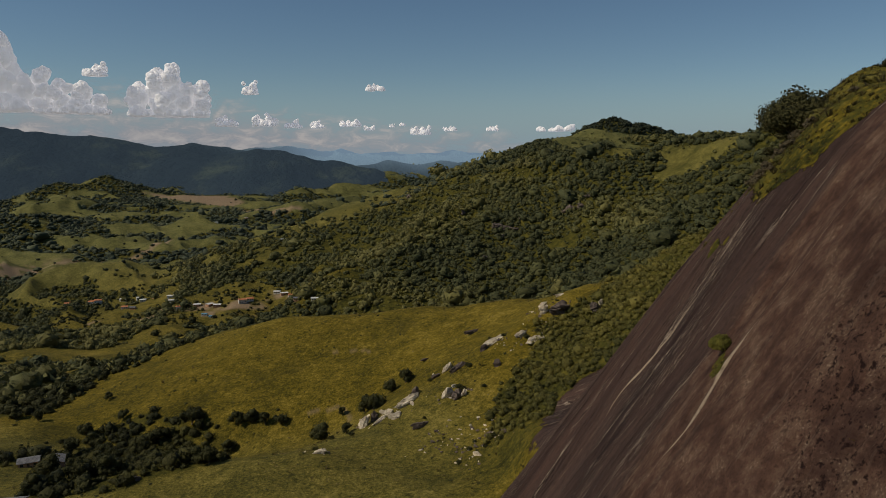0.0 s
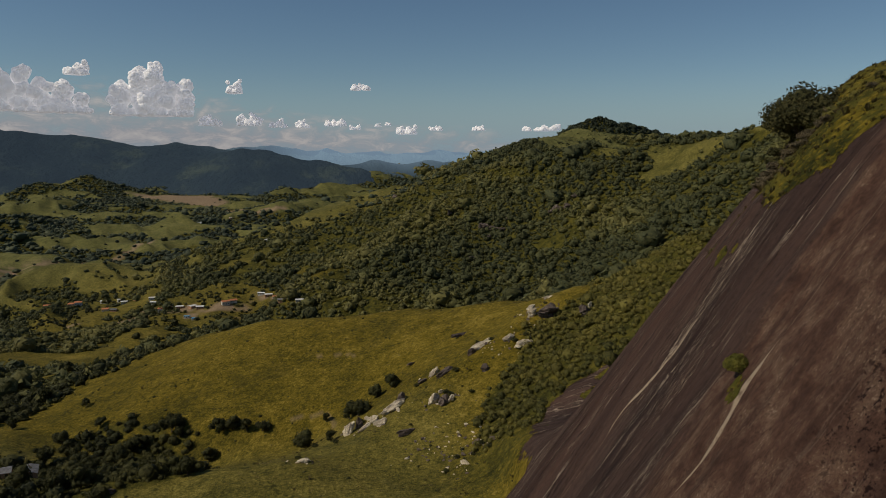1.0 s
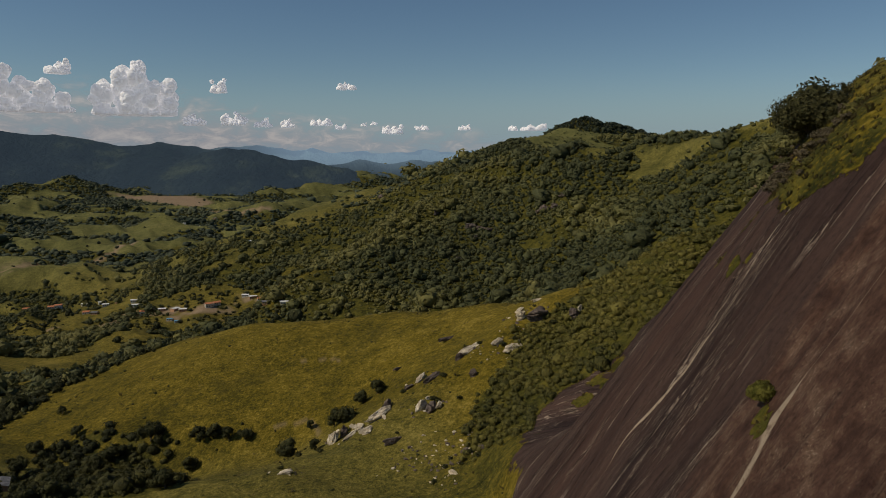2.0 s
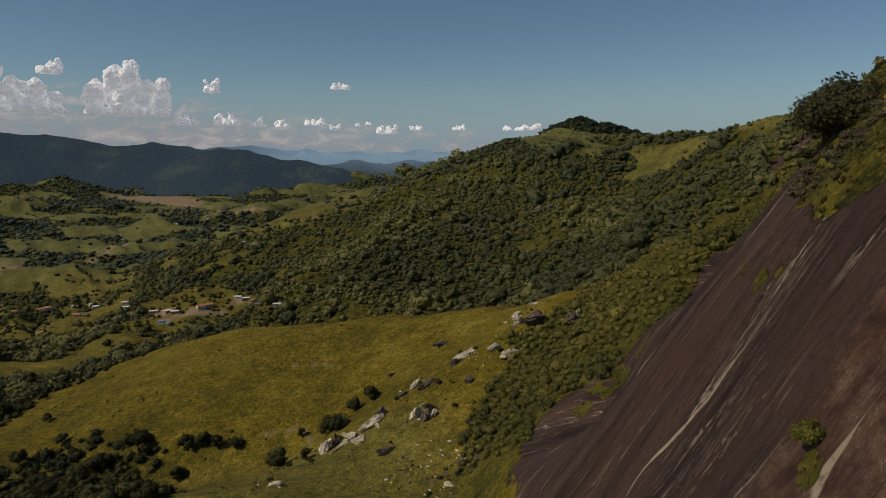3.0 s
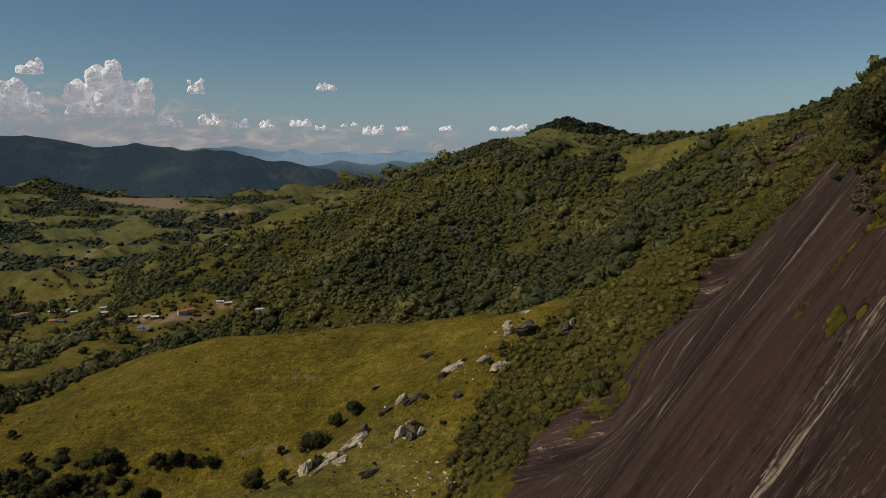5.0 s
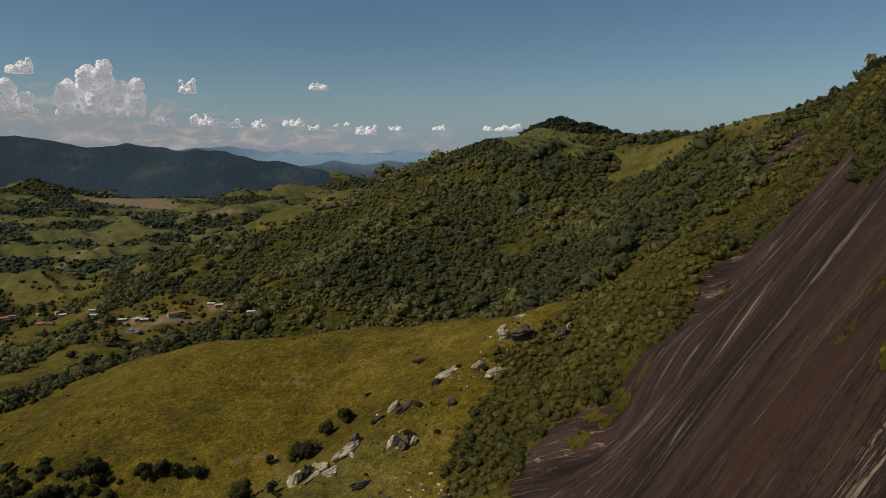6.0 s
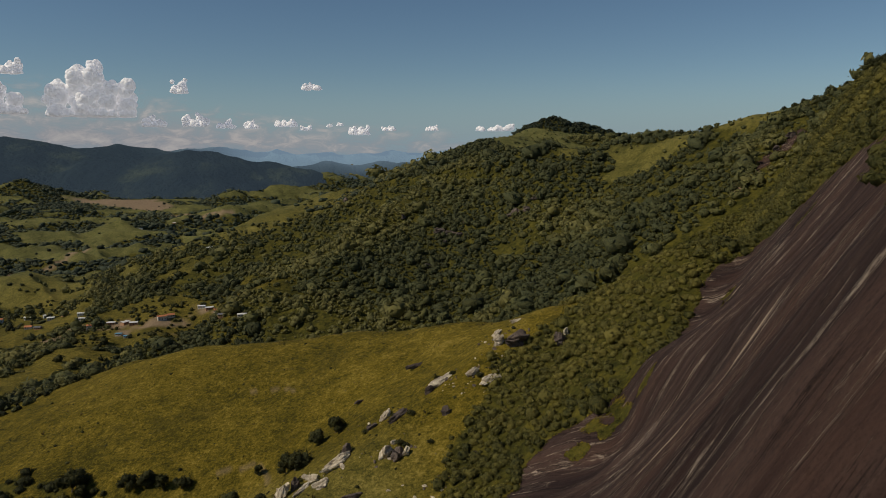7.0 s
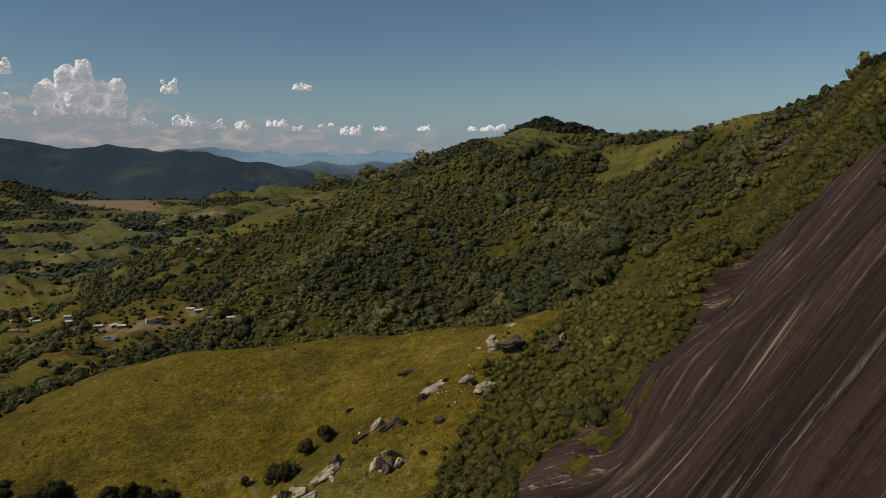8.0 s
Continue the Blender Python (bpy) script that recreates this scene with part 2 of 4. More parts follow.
def bare_cover(x, y):
    """Earth: village yards, tracks, river banks, the pit and a landslip scar."""
    n = fbm(x, y, 32, 4, 81)
    c = step(0.82, 0.98, np.exp(-((x + 310) / 180) ** 2 - ((y - 905) / 50) ** 2) + 0.9 * n)
    c = np.maximum(c, step(-20, 20, polygon(x, y, PIT) + 50 * n))
    c = np.maximum(c, line_cover(x + 14 * n, y, [(-1100, 1300), (-870, 1352), (-740, 1440), (-670, 1532), (-689, 1739)], 8))
    c = np.maximum(c, line_cover(x + 14 * n, y, [(-760, 2440), (-660, 2370), (-580, 2298), (-471, 2278)], 11))
    c = np.maximum(c, line_cover(x + 8 * n, y, [(-500, 1345), (-450, 1330), (-428, 1235)], 3))
    c = np.maximum(c, line_cover(x + 5 * n, y, [(275, 564), (302, 576)], 4))
    c = np.maximum(c, line_cover(x + 9 * n, y + 5 * n, [(-290, 880), (-200, 905), (-150, 880)], 3))
    c = np.maximum(c, step(0.1, 0.3, n) * np.exp(-((x + 850) / 130) ** 4 - ((y - 1350) / 70) ** 4))
    c = np.maximum(c, 0.45 * line_cover(x + 5 * n, y + 3 * n, [(-62, 395), (-48, 390), (-40, 383)], 1.0))
    c = np.maximum(c, 0.45 * line_cover(x + 5 * n, y + 3 * n, [(-70, 338), (-52, 336), (-46, 318)], 1.0))
    c = np.maximum(c, step(0.15, 0.4, n) * step(60, 20, np.hypot((x + 270) / 2.2, y - 892)))
    return c


BANK = [(50, 76), (42, 84), (39, 90), (44, 103), (50, 112), (70, 142), (100, 165), (90, 120), (72, 90)]


def undergrowth(x, y):
    """Coarse olive growth on the bank above the rock and on its ledges, beside the woods' floor."""
    bank = step(-3, 3, polygon(x, y, BANK)) * step(-0.35, 0.05, fbm(x, y, 9, 4, 25))
    foot = np.exp(-((x - 24 - 0.1 * (y - 236)) / 17) ** 4 - ((y - 232) / 26) ** 4)
    ledge = step(0, 2, polygon(x, y, ROCK)) * (1 - rock_cover(x, y))
    return np.maximum(forest_cover(x, y), np.maximum.reduce([0.62 * bank, 0.75 * ledge, 0.62 * foot]))


# ---- materials ----
def material(name):
    m = bpy.data.materials.new(name)
    m.use_nodes = True
    nodes, links = m.node_tree.nodes, m.node_tree.links
    return m, nodes, links, nodes["Principled BSDF"]


def add(nodes, kind, **settings):
    n = nodes.new(kind)
    for key, value in settings.items():
        if key in n.inputs:
            n.inputs[key].default_value = value
    return n


def noise_tex(nodes, links, vector, scale, detail=6.0, rough=0.6, warp=0.0):
    n = add(nodes, "ShaderNodeTexNoise", Scale=scale, Detail=detail, Roughness=rough, Distortion=warp)
    if vector is not None:
        links.new(vector, n.inputs["Vector"])
    return n.outputs["Fac"]


def ramp(nodes, links, fac, stops):
    n = nodes.new("ShaderNodeValToRGB")
    n.color_ramp.elements.remove(n.color_ramp.elements[1])
    for i, (at, c) in enumerate(stops):
        e = n.color_ramp.elements[0] if i == 0 else n.color_ramp.elements.new(at)
        e.position = at
        e.color = (*c, 1) if len(c) == 3 else c
    links.new(fac, n.inputs[0])
    return n.outputs[0]


def level(nodes, links, fac, a, b, lo=0.0, hi=1.0):
    n = nodes.new("ShaderNodeMapRange")
    n.inputs["From Min"].default_value, n.inputs["From Max"].default_value = a, b
    n.inputs["To Min"].default_value, n.inputs["To Max"].default_value = lo, hi
    links.new(fac, n.inputs["Value"])
    return n.outputs[0]


def blend(nodes, links, fac, a, b, mode="MIX"):
    n = nodes.new("ShaderNodeMix")
    n.data_type, n.blend_type = "RGBA", mode
    for value, socket in ((fac, n.inputs[0]), (a, n.inputs[6]), (b, n.inputs[7])):
        if isinstance(value, (int, float)):
            socket.default_value = value
        elif isinstance(value, tuple):
            socket.default_value = (*value, 1)
        else:
            links.new(value, socket)
    return n.outputs[2]


def maths(nodes, links, op, a, b=0.0):
    n = nodes.new("ShaderNodeMath")
    n.operation = op
    for value, socket in ((a, n.inputs[0]), (b, n.inputs[1])):
        if isinstance(value, (int, float)):
            socket.default_value = value
        else:
            links.new(value, socket)
    return n.outputs[0]


def bump(nodes, links, height, strength, distance, normal=None):
    n = add(nodes, "ShaderNodeBump", Strength=strength, Distance=distance)
    links.new(height, n.inputs["Height"])
    if normal is not None:
        links.new(normal, n.inputs["Normal"])
    return n.outputs[0]


def attribute(nodes, name):
    n = nodes.new("ShaderNodeAttribute")
    n.attribute_name = name
    return n


def ground_material():
    m, nodes, links, shader = material("ground")
    place = nodes.new("ShaderNodeNewGeometry").outputs["Position"]
    # pasture: tussocks, dry patches, bare paths
    broad = noise_tex(nodes, links, place, 0.012, 5, 0.55)
    mid = noise_tex(nodes, links, place, 0.09, 6, 0.65)
    fine = noise_tex(nodes, links, place, 0.9, 5, 0.7)
    patchy = noise_tex(nodes, links, place, 0.035, 5, 0.6, 0.6)
    tussock = noise_tex(nodes, links, place, 0.33, 6, 0.7, 0.4)
    blades = noise_tex(nodes, links, place, 3.5, 3, 0.7)
    tone = 0.0
    for tex, weight in ((broad, 0.8), (patchy, 0.75), (mid, 0.8), (tussock, 1.5), (fine, 1.7), (blades, 0.8)):
        tone = maths(nodes, links, "ADD", maths(nodes, links, "MULTIPLY", maths(nodes, links, "SUBTRACT", tex, 0.5), weight), tone)
    tone = maths(nodes, links, "ADD", tone, 0.5)
    grass = ramp(nodes, links, tone, [(0.08, (0.040, 0.036, 0.006)), (0.34, (0.080, 0.066, 0.008)), (0.54, (0.126, 0.096, 0.011)), (0.76, (0.182, 0.136, 0.018)), (0.98, (0.27, 0.20, 0.045))])
    worn = level(nodes, links, noise_tex(nodes, links, place, 0.02, 7, 0.72, 1.2), 0.56, 0.62, 0.0, 0.45)
    grass = blend(nodes, links, worn, grass, (0.050, 0.044, 0.009))
    # olive floor growth; its dark tones also stand in for shade between crowns
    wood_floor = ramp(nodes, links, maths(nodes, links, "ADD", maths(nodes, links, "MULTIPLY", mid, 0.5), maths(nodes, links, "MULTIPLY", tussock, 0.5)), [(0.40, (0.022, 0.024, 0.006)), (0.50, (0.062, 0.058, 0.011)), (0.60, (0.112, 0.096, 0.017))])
    dirt = ramp(nodes, links, fine, [(0.3, (0.17, 0.12, 0.075)), (0.7, (0.33, 0.245, 0.16))])
    cover = attribute(nodes, "cover")
    split = nodes.new("ShaderNodeSeparateColor")
    links.new(cover.outputs["Color"], split.inputs[0])
    ragged = maths(nodes, links, "MULTIPLY", maths(nodes, links, "SUBTRACT", noise_tex(nodes, links, place, 1.3, 5, 0.7), 0.5), 2.2)
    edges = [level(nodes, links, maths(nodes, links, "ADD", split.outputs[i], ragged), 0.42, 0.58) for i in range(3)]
    # greener grass, its blue raised to carry the far valley's haze
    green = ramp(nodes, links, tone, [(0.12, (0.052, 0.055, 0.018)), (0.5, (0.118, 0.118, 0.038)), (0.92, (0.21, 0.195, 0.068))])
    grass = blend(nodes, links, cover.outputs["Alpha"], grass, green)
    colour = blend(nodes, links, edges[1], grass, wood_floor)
    colour = blend(nodes, links, split.outputs[2], colour, dirt)
    # granite: dark water-stained crust with pale streaks down the fall line
    flow = attribute(nodes, "fall").outputs["Vector"]

    def stretched(su, sv, scale, detail, rough, warp=0.0):
        n = nodes.new("ShaderNodeVectorMath")
        n.operation = "MULTIPLY"
        links.new(flow, n.inputs[0])
        n.inputs[1].default_value = (su, sv, 1)
        return noise_tex(nodes, links, n.outputs[0], scale, detail, rough, warp)

    def gate(a, b):
        return maths(nodes, links, "MULTIPLY", a, b)

    def band_of(tex, at, wide):
        return level(nodes, links, maths(nodes, links, "ABSOLUTE", maths(nodes, links, "SUBTRACT", tex, at)), wide, 0.35 * wide)

    bands = stretched(1.0, 0.13, 0.26, 8, 0.68, 0.7)
    broad_bands = stretched(1.0, 0.22, 0.075, 5, 0.6, 0.6)
    threads = stretched(1.0, 0.11, 0.42, 8, 0.70, 0.7)
    crust = noise_tex(nodes, links, place, 0.30, 9, 0.72)
    grit = noise_tex(nodes, links, place, 1.5, 7, 0.75)
    speck = noise_tex(nodes, links, place, 4.2, 5, 0.72)
    rock = ramp(nodes, links, bands, [(0.30, (0.019, 0.013, 0.013)), (0.43, (0.042, 0.027, 0.025)), (0.54, (0.066, 0.043, 0.037)), (0.66, (0.102, 0.068, 0.055)), (0.80, (0.160, 0.112, 0.085))])
    rock = blend(nodes, links, level(nodes, links, broad_bands, 0.46, 0.62, 0.0, 0.6), rock, (0.104, 0.064, 0.052))
    rock = blend(nodes, links, level(nodes, links, broad_bands, 0.46, 0.36, 0.0, 0.60), rock, (0.022, 0.015, 0.016))
    rock = blend(nodes, links, level(nodes, links, grit, 0.50, 0.62, 0.0, 0.5), rock, (0.024, 0.017, 0.016))
    iron = level(nodes, links, stretched(1.0, 0.16, 0.055, 5, 0.6, 0.5), 0.50, 0.64, 0.0, 0.45)
    rock = blend(nodes, links, iron, rock, (0.090, 0.048, 0.036))
    # iron-stained, lichen-speckled part of the dome
    rusty = ramp(nodes, links, crust, [(0.34, (0.058, 0.031, 0.024)), (0.5, (0.112, 0.062, 0.045)), (0.66, (0.195, 0.125, 0.087))])
    rusty = blend(nodes, links, level(nodes, links, bands, 0.52, 0.36, 0.0, 0.55), rusty, (0.034, 0.019, 0.017))
    rusty = blend(nodes, links, level(nodes, links, grit, 0.52, 0.62, 0.0, 0.45), rusty, (0.038, 0.019, 0.015))
    flecks = gate(level(nodes, links, speck, 0.57, 0.63), level(nodes, links, crust, 0.48, 0.62, 0.0, 1.0))
    rusty = blend(nodes, links, maths(nodes, links, "MULTIPLY", flecks, 0.8), rusty, (0.36, 0.27, 0.20))
    stain = attribute(nodes, "stain").outputs["Fac"]
    rock = blend(nodes, links, level(nodes, links, maths(nodes, links, "ADD", stain, maths(nodes, links, "SUBTRACT", bands, 0.5)), 0.36, 0.66), rock, rusty)
    # near-black spots paint the shade inside small weathered holes
    hole_shade = gate(attribute(nodes, "pits").outputs["Fac"], level(nodes, links, grit, 0.47, 0.40))
    rock = blend(nodes, links, hole_shade, rock, (0.020, 0.010, 0.009))
    rock = blend(nodes, links, level(nodes, links, speck, 0.44, 0.36, 0.0, 0.45), rock, (0.017, 0.011, 0.011))
    # thin seams in clusters, and the pale broken edges of the sheets
    clusters = gate(level(nodes, links, stretched(1.0, 0.35, 0.08, 5, 0.65), 0.50, 0.60), level(nodes, links, stain, 0.35, 0.75, 1.0, 0.15))
    rock = blend(nodes, links, maths(nodes, links, "MULTIPLY", gate(band_of(threads, 0.478, 0.012), clusters), 0.8), rock, (0.010, 0.007, 0.007))
    rock = blend(nodes, links, maths(nodes, links, "MULTIPLY", gate(gate(band_of(threads, 0.5, 0.010), clusters), level(nodes, links, grit, 0.42, 0.52)), 0.7), rock, (0.36, 0.29, 0.22))
    quiet = level(nodes, links, stain, 0.35, 0.8, 1.0, 0.10)
    ledge_height = None
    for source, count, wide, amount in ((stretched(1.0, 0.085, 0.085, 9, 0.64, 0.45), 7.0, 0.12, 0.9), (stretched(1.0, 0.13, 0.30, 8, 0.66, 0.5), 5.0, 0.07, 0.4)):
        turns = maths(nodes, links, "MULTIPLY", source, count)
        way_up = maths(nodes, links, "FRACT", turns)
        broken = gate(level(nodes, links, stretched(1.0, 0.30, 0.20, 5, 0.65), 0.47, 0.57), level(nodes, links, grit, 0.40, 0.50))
        # the shade beneath each sheet's edge is painted as a dark band
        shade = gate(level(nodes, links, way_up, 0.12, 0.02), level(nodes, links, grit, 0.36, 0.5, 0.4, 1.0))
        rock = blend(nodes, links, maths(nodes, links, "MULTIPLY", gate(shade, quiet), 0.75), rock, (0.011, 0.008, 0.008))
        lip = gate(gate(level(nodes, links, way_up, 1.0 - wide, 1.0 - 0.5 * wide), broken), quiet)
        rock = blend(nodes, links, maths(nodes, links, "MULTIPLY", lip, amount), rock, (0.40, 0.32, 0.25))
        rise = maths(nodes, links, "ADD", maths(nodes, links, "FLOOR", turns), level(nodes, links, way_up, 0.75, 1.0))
        ledge_height = rise if ledge_height is None else ledge_height
    vein = attribute(nodes, "veins")
    parts = nodes.new("ShaderNodeSeparateColor")
    links.new(vein.outputs["Color"], parts.inputs[0])
    for side in (*(parts.outputs[i] for i in range(3)), vein.outputs["Alpha"]):
        strip = level(nodes, links, maths(nodes, links, "ADD", maths(nodes, links, "ABSOLUTE", side), maths(nodes, links, "MULTIPLY", maths(nodes, links, "SUBTRACT", threads, 0.5), 5.0)), 1.1, 0.5)
        rock = blend(nodes, links, gate(strip, level(nodes, links, grit, 0.34, 0.48, 0.15, 0.95)), rock, (0.43, 0.34, 0.25))
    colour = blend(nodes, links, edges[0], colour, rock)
    links.new(colour, shader.inputs["Base Color"])
    shader.inputs["Roughness"].default_value = 0.9
    shader.inputs["Specular IOR Level"].default_value = 0.08
    tuft = noise_tex(nodes, links, place, 0.5, 5, 0.65)
    skin = maths(nodes, links, "ADD", maths(nodes, links, "MULTIPLY", bands, 0.8), maths(nodes, links, "MULTIPLY", grit, 0.45))
    skin = maths(nodes, links, "ADD", skin, maths(nodes, links, "MULTIPLY", ledge_height, 0.12))
    relief = blend(nodes, links, edges[0], tuft, skin)
    links.new(bump(nodes, links, relief, 1.0, 1.0), shader.inputs["Normal"])
    return m


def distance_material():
    """Far wooded hills, blue: cloud shade and kilometres of haze painted into colour and glow."""
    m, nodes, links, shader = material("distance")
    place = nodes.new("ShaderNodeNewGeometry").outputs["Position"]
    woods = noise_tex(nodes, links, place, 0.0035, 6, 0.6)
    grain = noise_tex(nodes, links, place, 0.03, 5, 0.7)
    painted_haze = attribute(nodes, "painted_haze").outputs["Fac"]
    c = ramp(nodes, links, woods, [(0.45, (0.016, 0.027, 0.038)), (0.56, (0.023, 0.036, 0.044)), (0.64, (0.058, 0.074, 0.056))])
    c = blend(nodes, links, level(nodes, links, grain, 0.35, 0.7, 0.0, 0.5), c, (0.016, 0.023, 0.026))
    links.new(blend(nodes, links, painted_haze, c, (0.05, 0.08, 0.09)), shader.inputs["Base Color"])
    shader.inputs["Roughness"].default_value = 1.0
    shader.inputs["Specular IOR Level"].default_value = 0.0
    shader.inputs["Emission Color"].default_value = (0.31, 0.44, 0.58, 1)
    links.new(maths(nodes, links, "ADD", maths(nodes, links, "MULTIPLY", maths(nodes, links, "MULTIPLY", painted_haze, painted_haze), 0.62), 0.085), shader.inputs["Emission Strength"])
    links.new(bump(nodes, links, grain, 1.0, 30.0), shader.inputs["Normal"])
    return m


def foliage_material(name, dark, mid, light):
    m, nodes, links, shader = material(name)
    geo = nodes.new("ShaderNodeNewGeometry")
    tint = attribute(nodes, "tint").outputs["Fac"]
    c = ramp(nodes, links, tint, [(0.0, dark), (0.5, mid), (1.0, light)])
    c = blend(nodes, links, level(nodes, links, geo.outputs["Random Per Island"], 0.0, 1.0, 0.0, 0.6), c, tuple(0.45 * v for v in dark))
    leaf = noise_tex(nodes, links, geo.outputs["Position"], 0.9, 4, 0.7)
    c = blend(nodes, links, level(nodes, links, leaf, 0.4, 0.7, 0.0, 0.5), c, light)
    links.new(c, shader.inputs["Base Color"])
    shader.inputs["Roughness"].default_value = 0.75
    shader.inputs["Specular IOR Level"].default_value = 0.25
    sprays = noise_tex(nodes, links, geo.outputs["Position"], 1.4, 5, 0.75)
    links.new(bump(nodes, links, sprays, 0.8, 0.7), shader.inputs["Normal"])
    through_leaf = nodes.new("ShaderNodeBsdfTranslucent")
    links.new(c, through_leaf.inputs[0])
    mix = nodes.new("ShaderNodeMixShader")
    mix.inputs[0].default_value = 0.25
    links.new(shader.outputs[0], mix.inputs[1])
    links.new(through_leaf.outputs[0], mix.inputs[2])
    links.new(mix.outputs[0], nodes["Material Output"].inputs[0])
    return m


def rough_material(name, low, high, scale, rough=0.85, relief=0.4, depth=0.05):
    m, nodes, links, shader = material(name)
    place = nodes.new("ShaderNodeTexCoord").outputs["Object"]
    a, b = noise_tex(nodes, links, place, scale, 6, 0.65), noise_tex(nodes, links, place, scale * 7, 4, 0.7)
    c = ramp(nodes, links, a, [(0.38, low), (0.62, high)])
    c = blend(nodes, links, level(nodes, links, b, 0.48, 0.62, 0.0, 0.6), c, tuple(0.5 * v for v in low))
    rnd = nodes.new("ShaderNodeObjectInfo").outputs["Random"]
    c = blend(nodes, links, level(nodes, links, rnd, 0, 1, 0.0, 0.35), c, tuple(0.6 * (p + q) * 0.5 for p, q in zip(low, high)))
    links.new(c, shader.inputs["Base Color"])
    shader.inputs["Roughness"].default_value = rough
    links.new(bump(nodes, links, a, relief, depth), shader.inputs["Normal"])
    return m


def cloud_material():
    m, nodes, links, shader = material("cloud")
    shader.inputs["Base Color"].default_value = (0.92, 0.92, 0.93, 1)
    # a warm glow stands in for sunlight scattered inside the cloud
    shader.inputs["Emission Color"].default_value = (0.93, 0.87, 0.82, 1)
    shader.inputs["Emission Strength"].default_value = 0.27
    shader.inputs["Roughness"].default_value = 1.0
    shader.inputs["Specular IOR Level"].default_value = 0.0
    place = nodes.new("ShaderNodeNewGeometry").outputs["Position"]
    puffs = noise_tex(nodes, links, place, 0.016, 6, 0.6)
    links.new(bump(nodes, links, puffs, 0.40, 18.0), shader.inputs["Normal"])
    trans = nodes.new("ShaderNodeBsdfTranslucent")
    trans.inputs[0].default_value = (0.85, 0.86, 0.9, 1)
    mix = nodes.new("ShaderNodeMixShader")
    mix.inputs[0].default_value = 0.35
    links.new(shader.outputs[0], mix.inputs[1])
    links.new(trans.outputs[0], mix.inputs[2])
    links.new(mix.outputs[0], nodes["Material Output"].inputs[0])
    return m


M_GROUND = ground_material()
M_FAR = distance_material()
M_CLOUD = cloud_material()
M_FOREST = foliage_material("forest_leaves", (0.056, 0.071, 0.035), (0.130, 0.136, 0.051), (0.235, 0.216, 0.072))
# valley woods: leaf colour made bluer and lighter to imitate distance haze
M_HAZED_WOODS = foliage_material("hazed_leaves", (0.062, 0.080, 0.052), (0.090, 0.112, 0.066), (0.130, 0.145, 0.080))
M_SHRUB = foliage_material("shrub_leaves", (0.060, 0.066, 0.020), (0.146, 0.136, 0.034), (0.245, 0.212, 0.050))
M_BUSH = foliage_material("bush_leaves", (0.12, 0.125, 0.024), (0.21, 0.20, 0.036), (0.32, 0.29, 0.06))
M_DRY = foliage_material("dry_grass", (0.054, 0.047, 0.014), (0.118, 0.095, 0.029), (0.23, 0.175, 0.072))
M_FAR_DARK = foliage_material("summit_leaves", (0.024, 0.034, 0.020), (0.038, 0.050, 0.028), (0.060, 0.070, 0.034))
M_DEAD = foliage_material("dead_twigs", (0.075, 0.060, 0.036), (0.165, 0.132, 0.078), (0.28, 0.225, 0.14))
M_TREE = foliage_material("tree_leaves", (0.025, 0.031, 0.011), (0.055, 0.058, 0.018), (0.100, 0.096, 0.027))
M_OLIVE = foliage_material("olive_leaves", (0.036, 0.040, 0.016), (0.080, 0.080, 0.028), (0.15, 0.135, 0.048))
M_BARK = rough_material("bark", (0.07, 0.05, 0.035), (0.20, 0.16, 0.12), 6.0)
M_PALE_ROCK = rough_material("pale_granite", (0.44, 0.36, 0.26), (0.86, 0.77, 0.61), 0.55, 0.9, 1.0, 0.7)
M_DARK_ROCK = rough_material("weathered_granite", (0.075, 0.056, 0.048), (0.20, 0.155, 0.13), 0.3, 0.9, 0.8, 0.4)
M_WALL = rough_material("plaster", (0.62, 0.58, 0.50), (0.80, 0.77, 0.70), 0.8)
M_BRICK = rough_material("bare_brick", (0.42, 0.22, 0.12), (0.55, 0.34, 0.20), 1.5)
M_TILE = rough_material("clay_tiles", (0.46, 0.16, 0.07), (0.66, 0.27, 0.12), 1.2)
M_SHEET = rough_material("pale_roof_sheet", (0.66, 0.66, 0.64), (0.82, 0.82, 0.80), 0.8)
M_SLATE = rough_material("grey_roof_sheet", (0.10, 0.10, 0.11), (0.22, 0.22, 0.23), 0.8)
M_BLUE = rough_material("blue_sheet", (0.10, 0.28, 0.45), (0.16, 0.38, 0.55), 0.8)
M_PANE = rough_material("dark_pane", (0.02, 0.025, 0.03), (0.03, 0.035, 0.04), 1.0, 0.15, 0.0)
M_DOOR = rough_material("door_wood", (0.10, 0.06, 0.04), (0.16, 0.10, 0.06), 3.0)


# ---- mesh helpers ----
def mesh_object(name, verts, faces, mat, smooth=True, attrs=(), size=None):
    """faces: an n x 3 or n x 4 array."""
    verts, faces = np.asarray(verts, np.float32), np.asarray(faces, np.int32)
    me = bpy.data.meshes.new(name)
    n, k = faces.shape
    me.vertices.add(len(verts))
    me.vertices.foreach_set("co", verts.ravel())
    me.loops.add(n * k)
    me.loops.foreach_set("vertex_index", faces.ravel())
    me.polygons.add(n)
    me.polygons.foreach_set("loop_start", np.arange(n, dtype=np.int32) * k)
    me.polygons.foreach_set("use_smooth", np.full(n, smooth))
    for key, kind, values in attrs:
        field = {"FLOAT": "value", "FLOAT_VECTOR": "vector", "FLOAT_COLOR": "color"}[kind]
        me.attributes.new(key, kind, "POINT").data.foreach_set(field, np.asarray(values, np.float32).ravel())
    me.update(calc_edges=True)
    me.validate()
    me.materials.append(mat)
    return new(name, me)


